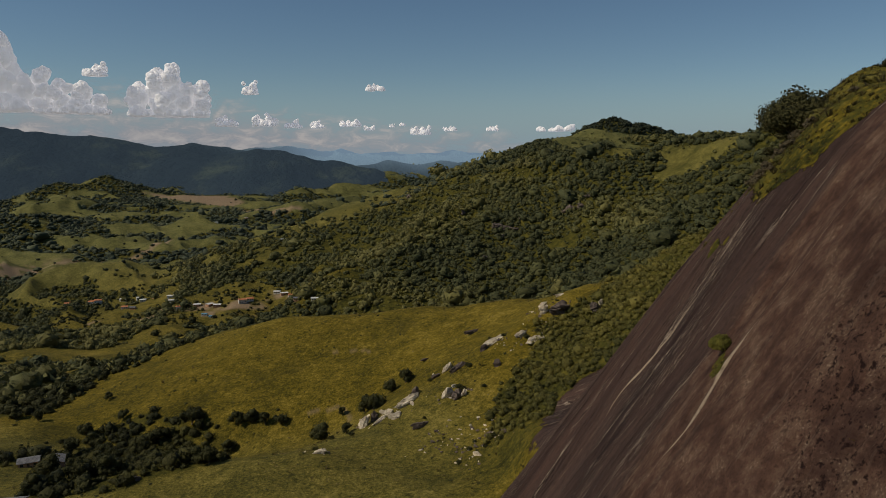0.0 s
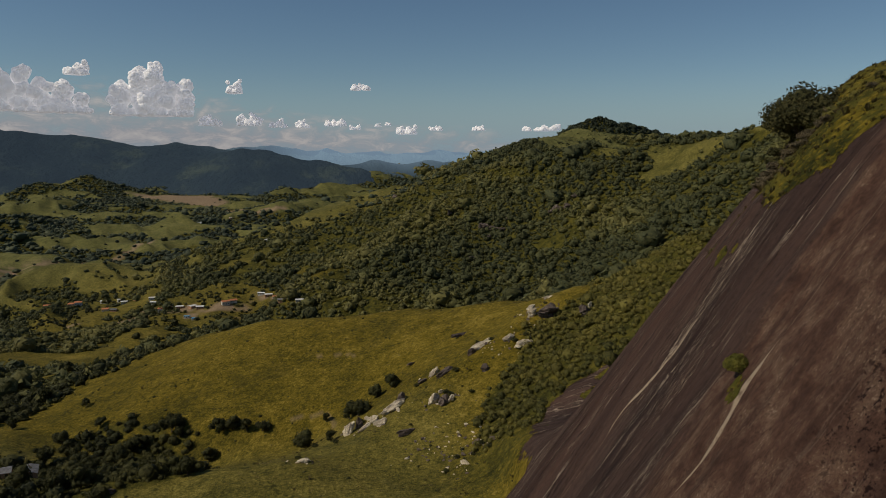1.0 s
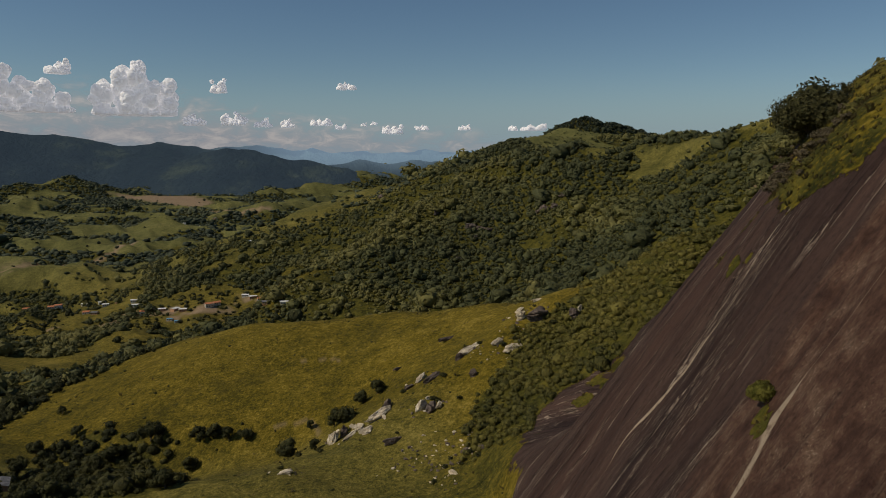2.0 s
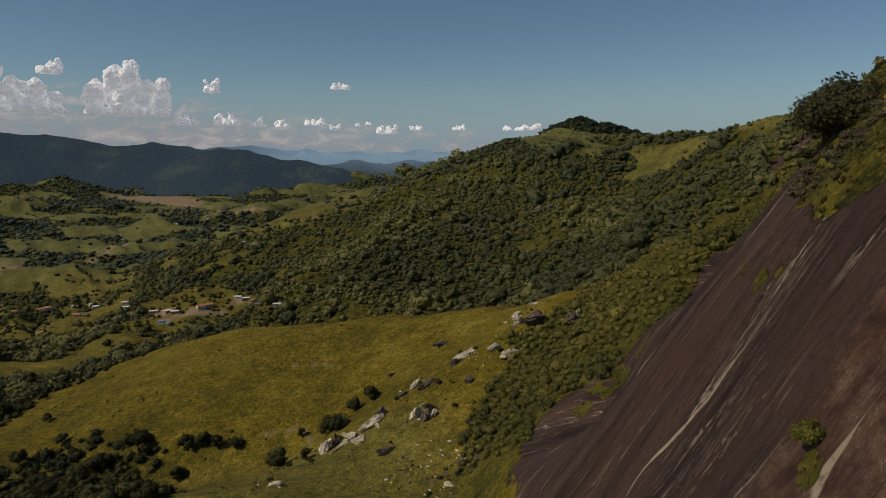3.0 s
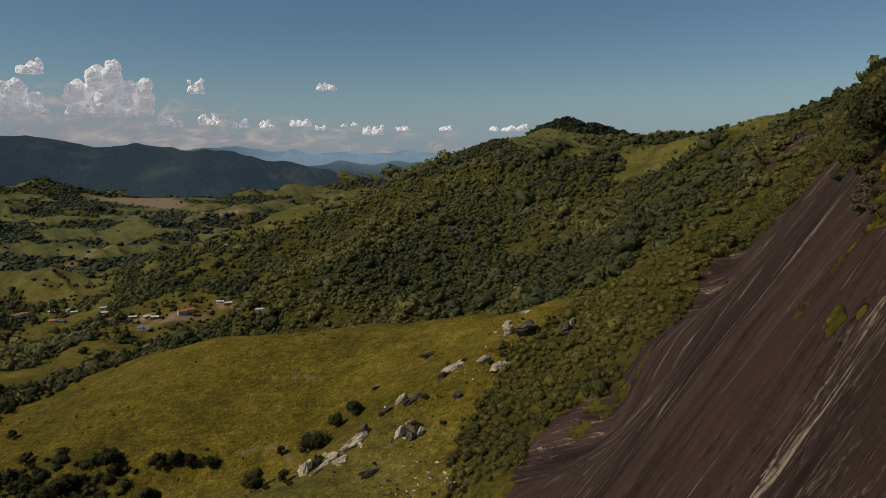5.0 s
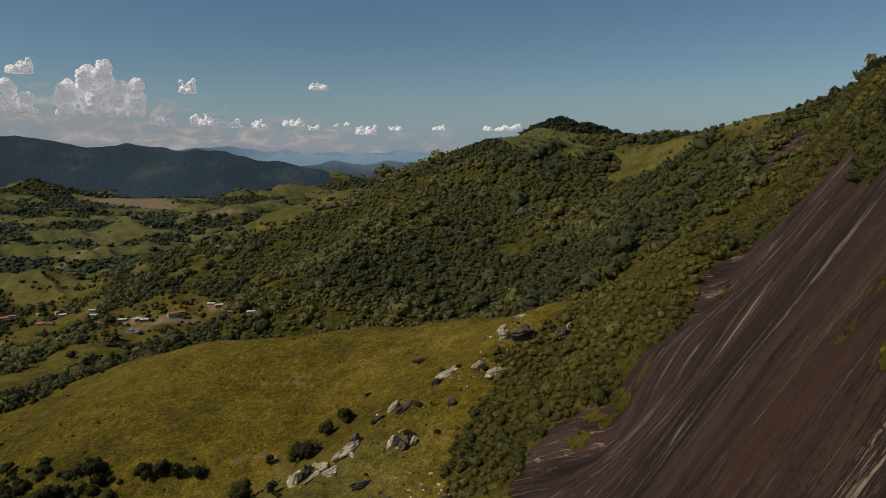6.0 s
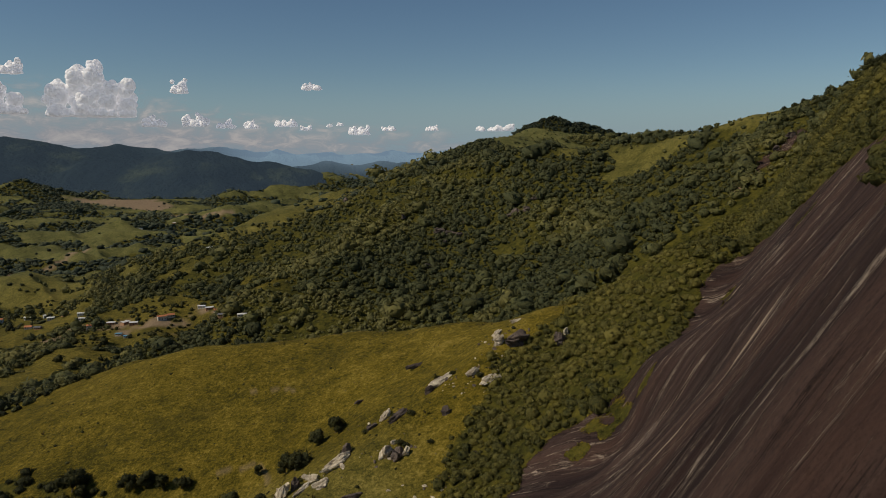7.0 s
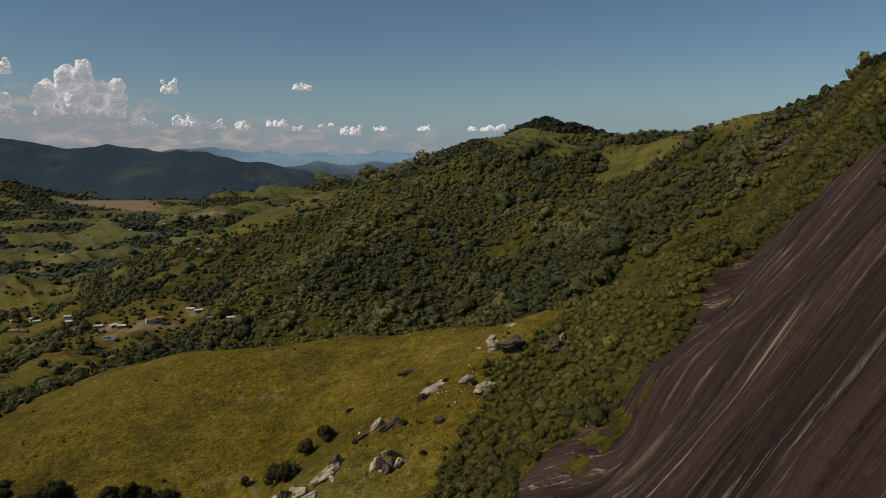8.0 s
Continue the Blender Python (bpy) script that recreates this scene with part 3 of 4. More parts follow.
def part(name, bm, mat, parent, label=""):
    """Links a bmesh as one mesh under a thing or a part."""
    me = bpy.data.meshes.new(name)
    bm.to_mesh(me)
    bm.free()
    me.materials.append(mat)
    ob = new(name, me)
    ob.parent = parent
    return tagged(ob, label)


def polar_sheet(radii, angles, height):
    r, a = np.meshgrid(radii, angles, indexing="ij")
    x, y = (r * np.sin(a)), (r * np.cos(a))
    z = height(x.ravel(), y.ravel())
    v = np.stack([x.ravel(), y.ravel(), z], 1)
    nr, na = len(radii), len(angles)
    i = np.arange(nr * na).reshape(nr, na)
    f = np.stack([i[:-1, :-1], i[:-1, 1:], i[1:, 1:], i[1:, :-1]], -1).reshape(-1, 4)
    return v, f[:, ::-1]


# ---- ground: one sheet from under the camera to the horizon ----
radii = np.concatenate([np.geomspace(1.0, 45, 24)[:-1], np.geomspace(45, 350, 260)[:-1], np.geomspace(350, 5300, 270)])
front = np.linspace(-38, 43, 500)
angles = np.radians(np.concatenate([np.linspace(-180, -38, 40)[:-1], front, np.linspace(43, 180, 40)[1:]]))
FACE_Y = (20, 304)


def face_left(y):
    return np.interp(y, [20, 60, 110, 150, 215, 246, 252, 256, 297, 304], [8, 10, 12, 11, 29, 38, 60, 90, 122, 130])


def face_right(y):
    return np.interp(y, [20, 60, 78, 88, 93, 101, 109, 138, 217, 245, 280, 304], [61, 59, 53, 44, 45, 49, 53, 72, 128, 139, 150, 150])


def on_face(x, y):
    """Metres inside the stretch of granite that is modelled as a sheet of its own."""
    return np.minimum.reduce([x - face_left(y), face_right(y) - x, y - FACE_Y[0], FACE_Y[1] - y])


VEINS = [(33.1, 86.8, 24.5, 89.7, 0.26), (28.4, 65.7, 23.7, 63.8, 0.42), (68, 163, 46, 163, 0.55), (124, 262, 92, 252, 0.55)]  # from, to, half width


def surface_marks(x, y, fine):
    """Per-point cover, streaks, stains and fall-line coordinates of a piece of ground."""
    rock = rock_cover(x, y)
    bare = bare_cover(x, y) * (1 - rock)
    # share of that green: greener grass nearby, painted haze over the far valley
    lush_haze = np.clip(step(900, 1700, np.hypot(x, y)) * 0.85 + step(-60, -240, x) * step(470, 600, y) * 0.2 + 0.6 * step(560, 760, y) * step(140, 200, x) + 0.4 * step(325, 270, y + 0.25 * x) * step(30, -5, x), 0, 1)
    u, v = fall_lines(x, y)
    veins = np.full((len(x), 4), 9.0)
    if fine:
        wander = 1.1 * fbm(u, v, 11, 2, 33) + 0.35 * fbm(u, v, 3.0, 2, 34)
        for k, (x0, y0, x1, y1, wide) in enumerate(VEINS):
            (u0, u1), (v0, v1) = fall_lines(np.array([x0, x1], float), np.array([y0, y1], float))
            along = step(v0 - 3, v0 + 1, v) * (1 - step(v1 - 3, v1 + 3, v))
            veins[:, k] = np.clip((u - u0 - (u1 - u0) * np.clip((v - v0) / (v1 - v0), 0, 1) + wander) / wide, -9, 9) / np.maximum(along, 0.04)
    stain = step(84, 62, y - 0.3 * (x - 28)) * 0.95 + 0.25 * fbm(u, 0.3 * v, 14, 3, 35)
    return [("cover", "FLOAT_COLOR", np.stack([rock, undergrowth(x, y), bare, lush_haze], 1)), ("veins", "FLOAT_COLOR", veins),
            ("stain", "FLOAT", stain), ("pits", "FLOAT", pitted(x, y)), ("fall", "FLOAT_VECTOR", np.stack([u, v, np.zeros(len(x))], 1))]


gv, gf = polar_sheet(radii, angles, ground_z)
gx, gy = gv[:, 0].astype(float), gv[:, 1].astype(float)
gv[:, 2] -= 1.6 * step(1.0, 3.2, on_face(gx, gy))
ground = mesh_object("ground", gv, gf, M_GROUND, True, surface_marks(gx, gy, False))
tagged(ground, "hilly pasture and wooded slopes below a granite mountain", "ground", kind="structure")

# the granite face, finely modelled where the camera passes
ry, rs = np.meshgrid(np.geomspace(*FACE_Y, 880), np.linspace(0, 1, 400), indexing="ij")
ry, rs = ry.ravel(), rs.ravel()
rx = face_left(ry) + rs * (face_right(ry) - face_left(ry))
ri = np.arange(880 * 400).reshape(880, 400)
rf = np.stack([ri[:-1, :-1], ri[:-1, 1:], ri[1:, 1:], ri[1:, :-1]], -1).reshape(-1, 4)
rv = np.stack([rx, ry, ground_z(rx, ry) - 0.9 * step(1.2, 0.0, on_face(rx, ry))], 1)
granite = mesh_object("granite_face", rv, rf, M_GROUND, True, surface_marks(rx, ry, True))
tagged(granite, "steep dark water-stained granite face with pale cracked sheets", "rock face", kind="structure")

# ---- far mountains, behind everything ----
BLUE_RANGE = [(-2605, 3420, 112), (-2317, 3621, 101), (-2189, 3702, 83), (-1903, 3854, 66), (-1721, 3940, 30), (-1468, 4042, 34), (-1291, 4102, 2), (-1100, 4128, -40)]
DARK_RANGE = [(-1500, 3750, -45), (-1180, 3720, -50), (-983, 3700, -20), (-860, 3720, -22), (-770, 3740, -38), (-600, 3790, -72), (-400, 3830, -118)]
HAZE_RANGE = [(-1330, 4600, -2), (-1070, 4640, -5), (-700, 4700, -20), (-330, 4750, -31), (64, 4760, -30), (420, 4750, -28), (490, 4740, -10), (536, 4740, 14), (580, 4735, -8), (640, 4730, -24), (1200, 4600, -30), (2300, 4200, -40)]
LOW_RANGE = [(-600, 4150, -120), (-310, 4350, -78), (-14, 4400, -88), (163, 4300, -100), (600, 4150, -100)]


def far_land(x, y):
    parts = [-420 + 0 * x]
    parts += ridge(x, y, BLUE_RANGE, 0.7, 0.62, 30)
    parts += ridge(x, y, DARK_RANGE, 0.7, 0.6, 40)
    parts += ridge(x, y, HAZE_RANGE, 0.5, 0.5, 18)
    parts += ridge(x, y, LOW_RANGE, 0.4, 0.45, 40)
    z = soft_max(parts, 10.0)
    return EYE + z + 22 * fbm(x, y, 300, 6, 91) - 34 * np.abs(fbm(x, y, 260, 4, 95)) + 6


fr, fa = np.geomspace(2900, 4960, 130), np.radians(np.linspace(-42, 28, 400))
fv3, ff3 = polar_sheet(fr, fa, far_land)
# share of painted haze, growing with distance towards the gap
painted_haze = np.clip(step(3800, 4750, np.hypot(fv3[:, 0], fv3[:, 1])) * step(-24, -8, np.degrees(np.arctan2(fv3[:, 0], fv3[:, 1]))), 0, 1)
tagged(mesh_object("backdrop_mountains", fv3, ff3, M_FAR, True, [("painted_haze", "FLOAT", painted_haze)]),
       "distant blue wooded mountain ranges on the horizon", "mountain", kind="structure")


# ---- leaves, trees and shrubs ----
def ico(level_of_detail):
    bm = bmesh.new()
    bmesh.ops.create_icosphere(bm, subdivisions=level_of_detail, radius=1.0)
    v = np.array([p.co[:] for p in bm.verts])
    f = np.array([[p.index for p in q.verts] for q in bm.faces])
    bm.free()
    return v, f


def lump(v, seed, size, amount):
    """Moves points in and out along their radius by smooth noise."""
    off = Vector((seed * 3.7, seed * 1.9, -seed * 2.3))
    n = np.array([noise.fractal(Vector(p) * size + off, 0.6, 2.0, 3) for p in v])
    return v * (1 + amount * n)[:, None]


def tufts(r, count, size, low=-0.25, squash=0.85):
    """Small leaf sprays standing out from a rounded crown of radius 1."""
    d = r.normal(size=(count * 3, 3))
    d /= np.linalg.norm(d, axis=1)[:, None]
    d = d[d[:, 2] > low][:count]
    c = d * r.uniform(0.78, 1.06, (len(d), 1)) * (1, 1, squash)
    a = r.normal(size=(len(d), 3))
    a -= d * (a * d).sum(1)[:, None] * 0.6
    a /= np.linalg.norm(a, axis=1)[:, None]
    b = np.cross(a, d) + 0.5 * r.normal(size=(len(d), 3))
    b /= np.linalg.norm(b, axis=1)[:, None]
    s = size * r.uniform(0.6, 1.3, (len(d), 1))
    v = np.stack([c - a * s, c + a * s * 0.8, c + b * s * 1.3], 1).reshape(-1, 3)
    return v, np.arange(len(v)).reshape(-1, 3)


def crown_shape(seed, detail, count, size):
    r = np.random.default_rng(seed)
    v, f = ico(detail)
    v = lump(v, seed, 2.3, 0.75) * (0.80, 0.80, 0.74)
    tv, tf = tufts(r, count, size)
    return np.concatenate([v, tv]), np.concatenate([f, tf + len(v)])


def scatter(name, places, radius, tall, shapes, mat, tint, label, category="trees"):
    """One mesh of many crowns, for woods too dense to count."""
    r = np.random.default_rng(len(places))
    pick = r.integers(0, len(shapes), len(places))
    vs, fs, ts, base = [], [], [], 0
    for k, (v, f) in enumerate(shapes):
        i = np.nonzero(pick == k)[0]
        if not len(i):
            continue
        a = r.uniform(0, 6.283, len(i))
        c, s = np.cos(a)[:, None], np.sin(a)[:, None]
        rad = radius[i][:, None]
        x = (v[None, :, 0] * c - v[None, :, 1] * s) * rad * r.uniform(0.85, 1.2, (len(i), 1)) + places[i, 0:1]
        y = (v[None, :, 0] * s + v[None, :, 1] * c) * rad + places[i, 1:2]
        z = (v[None, :, 2] + 0.55) * tall[i][:, None] + places[i, 2:3]
        vs.append(np.stack([x, y, z], -1).reshape(-1, 3))
        fs.append((f[None] + (np.arange(len(i)) * len(v))[:, None, None] + base).reshape(-1, 3))
        ts.append(np.repeat(tint[i], len(v)))
        base += len(i) * len(v)
    ob = mesh_object(name, np.concatenate(vs), np.concatenate(fs), mat, True, [("tint", "FLOAT", np.concatenate(ts))])
    return tagged(ob, label, category, kind="stuff")


def plot(x0, x1, y0, y1, gap, seed):
    r = np.random.default_rng(seed)
    x, y = np.meshgrid(np.arange(x0, x1, gap), np.arange(y0, y1, gap))
    x, y = x.ravel() + r.uniform(-0.55, 0.55, x.size) * gap, y.ravel() + r.uniform(-0.55, 0.55, x.size) * gap
    wide = np.degrees(np.arctan2(x, y))
    keep = (wide > -40) & (wide < 44)
    return x[keep], y[keep]


def grow(name, x, y, chance, radius, tall, shapes, mat, label, seed, patch=80, spread=0.36, shift=None):
    r = np.random.default_rng(seed)
    keep = r.uniform(0, 1, len(x)) < chance
    x, y = x[keep], y[keep]
    size = r.lognormal(0, spread, len(x))
    places = np.stack([x, y, ground_z(x, y) - 0.3], 1)
    tint = np.clip(0.42 + 1.6 * fbm(x, y, patch, 4, seed) + r.normal(0, 0.17, len(x)) + (shift(x, y) if shift else 0), 0, 1)
    return scatter(name, places, radius * size, tall * size * r.uniform(0.8, 1.2, len(x)), shapes, mat, tint, label)


NEAR_CROWNS = [crown_shape(i, 1, 52, 0.21) for i in range(7)]
MID_CROWNS = [crown_shape(20 + i, 1, 20, 0.33) for i in range(8)]
FAR_CROWNS = [crown_shape(40 + i, 1, 5, 0.40) for i in range(6)]

px, py = plot(0, 340, 135, 540, 2.9, 1)
grow("shrub_belt", px, py, forest_cover(px, py) * (polygon(px, py, BELT) > -14), 1.4, 1.3, NEAR_CROWNS, M_SHRUB, "dense olive-green shrubs below the granite face", 2, 45)


OLD_WOOD = [(150, 1090), (178, 1345), (232, 1290), (240, 960), (262, 868), (246, 822), (190, 862), (170, 960)]


def wood_tone(x, y):
    """Old dark wood under the knoll and along the foot, dry yellowish scrub on the western ridge; paler on the spurs,
    darker in the ravines.
    """
    spur = gullies(x, y)
    return (-0.75 * step(-12, 12, polygon(x, y, OLD_WOOD) + 30 * fbm(x, y, 50, 3, 46)) + 0.50 * step(130, -20, x) * step(860, 1040, y)
            + 0.035 * spur + 0.45 * np.maximum(fbm(x, y, 45, 3, 43), 0) - 0.25 * step(640, 520, y) * step(80, -20, x))


px, py = plot(-480, 640, 420, 1405, 5.2, 3)
grow("hill_forest", px, py, forest_cover(px, py) * (polygon(px, py, BELT) < -8) * (0.25 + 0.75 * step(-0.38, -0.18, fbm(px, py, 75, 4, 42))) * (1 - 0.6 * step(930, 1130, py) * step(150, -40, px)), 2.5, 2.3, MID_CROWNS, M_FOREST, "dense mixed green forest over the hill slope", 4, 110, 0.52, wood_tone)
px, py = plot(-1000, -100, 470, 1300, 6.0, 5)
grow("valley_thicket", px, py, forest_cover(px, py) * (px < np.interp(py, WEST_Y, WEST_X) - 10) * 0.85, 2.7, 2.5, MID_CROWNS, M_FOREST, "dark thickets between the valley pastures", 6, 110, 0.36, lambda x, y: -0.42)
px, py = plot(-2500, 100, 1250, 3300, 13, 7)
grow("valley_woods", px, py, forest_cover(px, py), 5.6, 4.0, FAR_CROWNS, M_HAZED_WOODS, "distant dark woods in the hollows between pasture hills", 8, 300)
px, py = plot(-640, -120, 740, 1080, 7, 19)
grow("village_trees", px, py, 0.5 * step(0.05, 0.3, fbm(px, py, 40, 3, 20) + 0.1) * (forest_cover(px, py) < 0.5) * (bare_cover(px, py) < 0.3), 2.4, 2.2, MID_CROWNS, M_TREE, "dark garden trees and hedges between the village houses", 21, 60)
px, py = plot(-2700, 700, 3300, 4750, 17, 71)
grow("foothill_woods", px, py, np.where(px + 0.2 * (py - 3300) < -820, (py < 3950) * step(-0.16, -0.02, fbm(px, py, 260, 4, 72)), 0.9 * forest_cover(px, py)), 7.0, 4.6, FAR_CROWNS, M_HAZED_WOODS, "distant woods over the foothills of the range", 73, 300)
px, py = plot(-1700, 0, 1000, 3000, 24, 74)
grow("field_trees", px, py, 0.09 * (forest_cover(px, py) < 0.3), 3.4, 2.8, FAR_CROWNS, M_FAR_DARK, "scattered trees and hedges over the valley pastures", 75, 200)
px, py = plot(480, 1150, 2380, 2560, 9, 9)
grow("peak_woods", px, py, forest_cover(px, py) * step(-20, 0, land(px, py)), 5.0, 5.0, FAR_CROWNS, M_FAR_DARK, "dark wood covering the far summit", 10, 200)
px, py = plot(90, 640, 560, 1450, 9, 11)
grow("slope_shrubs", px, py, (0.25 + 0.65 * step(-0.1, 0.2, fbm(px, py, 40, 3, 16))) * (forest_cover(px, py) < 0.4), 1.5, 1.3, MID_CROWNS, M_FOREST, "scattered low shrubs on the grassy slopes", 12, 60)
px, py = plot(-480, -80, 205, 580, 2.9, 17)
grow("gully_scrub", px, py, forest_cover(px, py) * 0.6 * (np.hypot(px, py) < 600) * (py < 560), 1.9, 1.8, NEAR_CROWNS, M_TREE, "dark scrub and small trees filling the gully", 18, 40)
px, py = plot(-420, 80, 205, 480, 4.2, 13)
grow("pasture_shrubs", px, py, (0.03 + 0.4 * np.exp(-((px - 18) / 16) ** 2 - ((py - 241) / 18) ** 2) + 0.22 * step(0.0, 0.4, fbm(px, py, 50, 4, 14) + step(-40, -230, px) * 0.3 - 0.1)) * (forest_cover(px, py) < 0.3), 0.55, 0.42, MID_CROWNS, M_TREE, "low dark shrubs dotted over the pasture", 15, 60)


def tube(bm, a, b, ra, rb, sides=7):
    d = (Vector(b) - Vector(a))
    q = d.to_track_quat("Z", "Y")
    rings = []
    for p, rad in ((a, ra), (b, rb)):
        rings.append([bm.verts.new(Vector(p) + q @ Vector((rad * math.cos(6.2832 * i / sides), rad * math.sin(6.2832 * i / sides), 0))) for i in range(sides)])
    for i in range(sides):
        bm.faces.new((rings[0][i], rings[0][(i + 1) % sides], rings[1][(i + 1) % sides], rings[1][i]))
    bm.faces.new(rings[1])


def leafy_tree(seed, height, spread, lobes, leaves, leaf, mat=None, open_crown=0.0):
    """A tapered trunk that forks into limbs, each ending in a clump of leaf sprays. Stands at the origin."""
    r = np.random.default_rng(seed)
    tree = new("tree")
    bm = bmesh.new()
    fork = height * r.uniform(0.10, 0.18)
    lean = Vector((r.uniform(-0.08, 0.08) * height, r.uniform(-0.08, 0.08) * height, fork))
    tube(bm, (0, 0, -0.6), lean, height * 0.035, height * 0.026)
    vs, fs, ts, base = [], [], [], 0
    cv, cf = ico(2)
    for k in range(lobes):
        a = 6.2832 * (k + r.uniform(-0.3, 0.3)) / lobes
        out = spread * (0.25 + 0.45 * r.uniform())
        if k == 0:
            out = 0.1 * spread
        tip = Vector((lean.x + out * math.cos(a), lean.y + out * math.sin(a), height * r.uniform(0.26, 0.66) + (0.16 * height if k == 0 else 0)))
        mid = lean.lerp(tip, 0.5) + Vector((0, 0, 0.06 * height))
        tube(bm, lean, mid, height * 0.018, height * 0.012, 5)
        tube(bm, mid, tip, height * 0.012, height * 0.005, 5)
        rad = spread * r.uniform(0.38, 0.56)
        core = lump(cv, seed + 7 * k, 1.6, 0.4) * (rad * (0.74 - 0.4 * open_crown))
        core[:, 2] *= 0.85
        tv, tf = tufts(r, leaves // lobes, leaf / rad, -0.8, 0.88)
        tv = tv * rad * (1 + open_crown * 0.1)
        for v, f in ((core, cf), (tv, tf)):
            vs.append(v + np.array(tip[:]))
            fs.append(f + base)
            ts.append(np.full(len(v), np.clip(r.normal(0.45, 0.2), 0, 1)))
            base += len(v)
    part("trunk", bm, M_BARK, tree)
    crown = mesh_object("crown", np.concatenate(vs), np.concatenate(fs), mat or M_TREE, True, [("tint", "FLOAT", np.concatenate(ts))])
    crown.parent = tree
    return tree


def stand(thing, x, y, size, turn, sink=0.1):
    return copy_thing(thing, pose(x, y, height_at(x, y) - sink, 0, 0, turn) @ Matrix.Scale(size, 4))


TREE_LABELS = ["round dark-green tree standing alone on the pasture", "broad dark-green tree with a spreading crown", "tall bushy dark tree beside a pasture gully", "low dense dark-green tree on a grassy slope"]
patterns = [tagged(leafy_tree(100 + i, 9.0, s, n, 620, 0.55), TREE_LABELS[i], "tree", "pasture trees") for i, (s, n) in enumerate([(4.6, 6), (5.6, 7), (3.8, 6), (5.2, 8)])]
TREES = [  # x, y, size
    (-19, 333, 0.95), (-26, 331, 0.70), (-51, 330, 0.60), (-34, 313, 1.10), (-38, 317, 0.8), (-56, 301, 0.95), (-43, 290, 0.70), (-135, 348, 1.35),
    (-108, 341, 0.95), (-100, 340, 0.8), (-92, 336, 0.95), (-84, 334, 0.75), (-204, 399, 0.65), (-109, 327, 0.75), (-241, 422, 1.35), (-251, 428, 1.1),
    (-91, 250, 0.95), (-97, 254, 0.8), (-230, 445, 0.7), (-180, 367, 0.7), (-253, 382, 1.0), (-273, 510, 1.0), (-129, 343, 0.8)]
GULLY = [(-148, 338), (-194, 352), (-184, 340), (-175, 330), (-166, 318), (-158, 306), (-150, 322), (-152, 300), (-140, 288), (-146, 276), (-160, 262),
         (-150, 262), (-142, 250), (-156, 244), (-150, 234), (-180, 312), (-190, 330), (-136, 262), (-130, 248), (-125, 300), (-118, 296),
         (-257, 408), (-270, 402), (-280, 398), (-262, 415), (-300, 420), (-250, 380), (-232, 372)]
used = set()
for n, (x, y, size) in enumerate(TREES + [(x, y, 0.75 + 0.5 * ((7 * x + 3 * y) % 10) / 10) for x, y in GULLY]):
    k = n % 4
    if k not in used:
        used.add(k)
        patterns[k].matrix_basis = pose(x, y, height_at(x, y) - 0.1, 0, 0, 40 * n) @ Matrix.Scale(size, 4)
        patterns[k].scale = (size, size, size)
        continue
    c = copy_thing(patterns[k], pose(x, y, height_at(x, y) - 0.1, 0, 0, 77 * n))
    c.scale = (size, size, size)

# the large tree on the grass strip above the granite, and its neighbours
hero = leafy_tree(300, 9.5, 5.3, 15, 7000, 0.26, M_OLIVE, 0.3)
hero.name = "broadleaf_tree"
hero.matrix_basis = pose(57.0, 113.5, height_at(57.0, 113.5) - 1.0, 0, 0, 20)
tagged(hero, "large wide-crowned tree leaning out from the grassy edge above the rock", "tree")


def bush(seed, radius, leaves, leaf, mat, name="bush"):
    """Several stems from one root with a rounded, gappy head of leaves."""
    r = np.random.default_rng(seed)
    thing = new(name)
    bm = bmesh.new()
    for k in range(7):
        a = 6.2832 * k / 7 + r.uniform(-0.3, 0.3)
        tube(bm, (0, 0, -0.2), (radius * 0.6 * math.cos(a), radius * 0.6 * math.sin(a), radius * r.uniform(0.5, 1.0)), radius * 0.05, radius * 0.02, 5)
    part("stem", bm, M_BARK, thing)
    vs, fs, ts, base = [], [], [], 0
    cv, cf = ico(2)
    for k in range(6):
        a, out = 6.2832 * k / 6 + r.uniform(-0.4, 0.4), radius * (0.45 if k else 0)
        rad = radius * r.uniform(0.42, 0.6)
        c = np.array([out * math.cos(a), out * math.sin(a), radius * r.uniform(0.55, 0.95)])
        core = lump(cv, seed + k, 1.6, 0.4) * rad * 0.36
        tv, tf = tufts(r, leaves // 6, leaf / rad, -0.8, 0.85)
        for v, f in ((core, cf), (tv * rad, tf)):
            vs.append(v + c)
            fs.append(f + base)
            ts.append(np.full(len(v), np.clip(r.normal(0.5, 0.2), 0, 1)))
            base += len(v)
    crown = mesh_object("crown", np.concatenate(vs), np.concatenate(fs), mat, True, [("tint", "FLOAT", np.concatenate(ts))])
    crown.parent = thing
    return thing


crag_bush = bush(400, 1.35, 2200, 0.13, M_BUSH)
crag_bush.matrix_basis = pose(29.4, 69.3, height_at(29.4, 69.3), 0, -18, 0)
tagged(crag_bush, "yellow-green bush rooted in a crack of the rock", "bush")
strip_bush = tagged(bush(401, 1.5, 600, 0.22, M_OLIVE), "scrubby dark bush in the grass above the rock", "bush", "bushes above the rock")
STRIP = [(53, 112, 1.0), (55, 104, 0.8), (56, 92, 0.9), (58, 84, 0.8), 
         (56, 117, 1.2), (60, 121, 1.3), (59, 90, 0.7)]
for n, (x, y, size) in enumerate(STRIP):
    m = pose(x, y, height_at(x, y) - 0.1, 0, 0, 63 * n)
    if n == 0:
        strip_bush.matrix_basis = m
    else:
        c = copy_thing(strip_bush, m)
        c.scale = (size, size, size * 0.9)

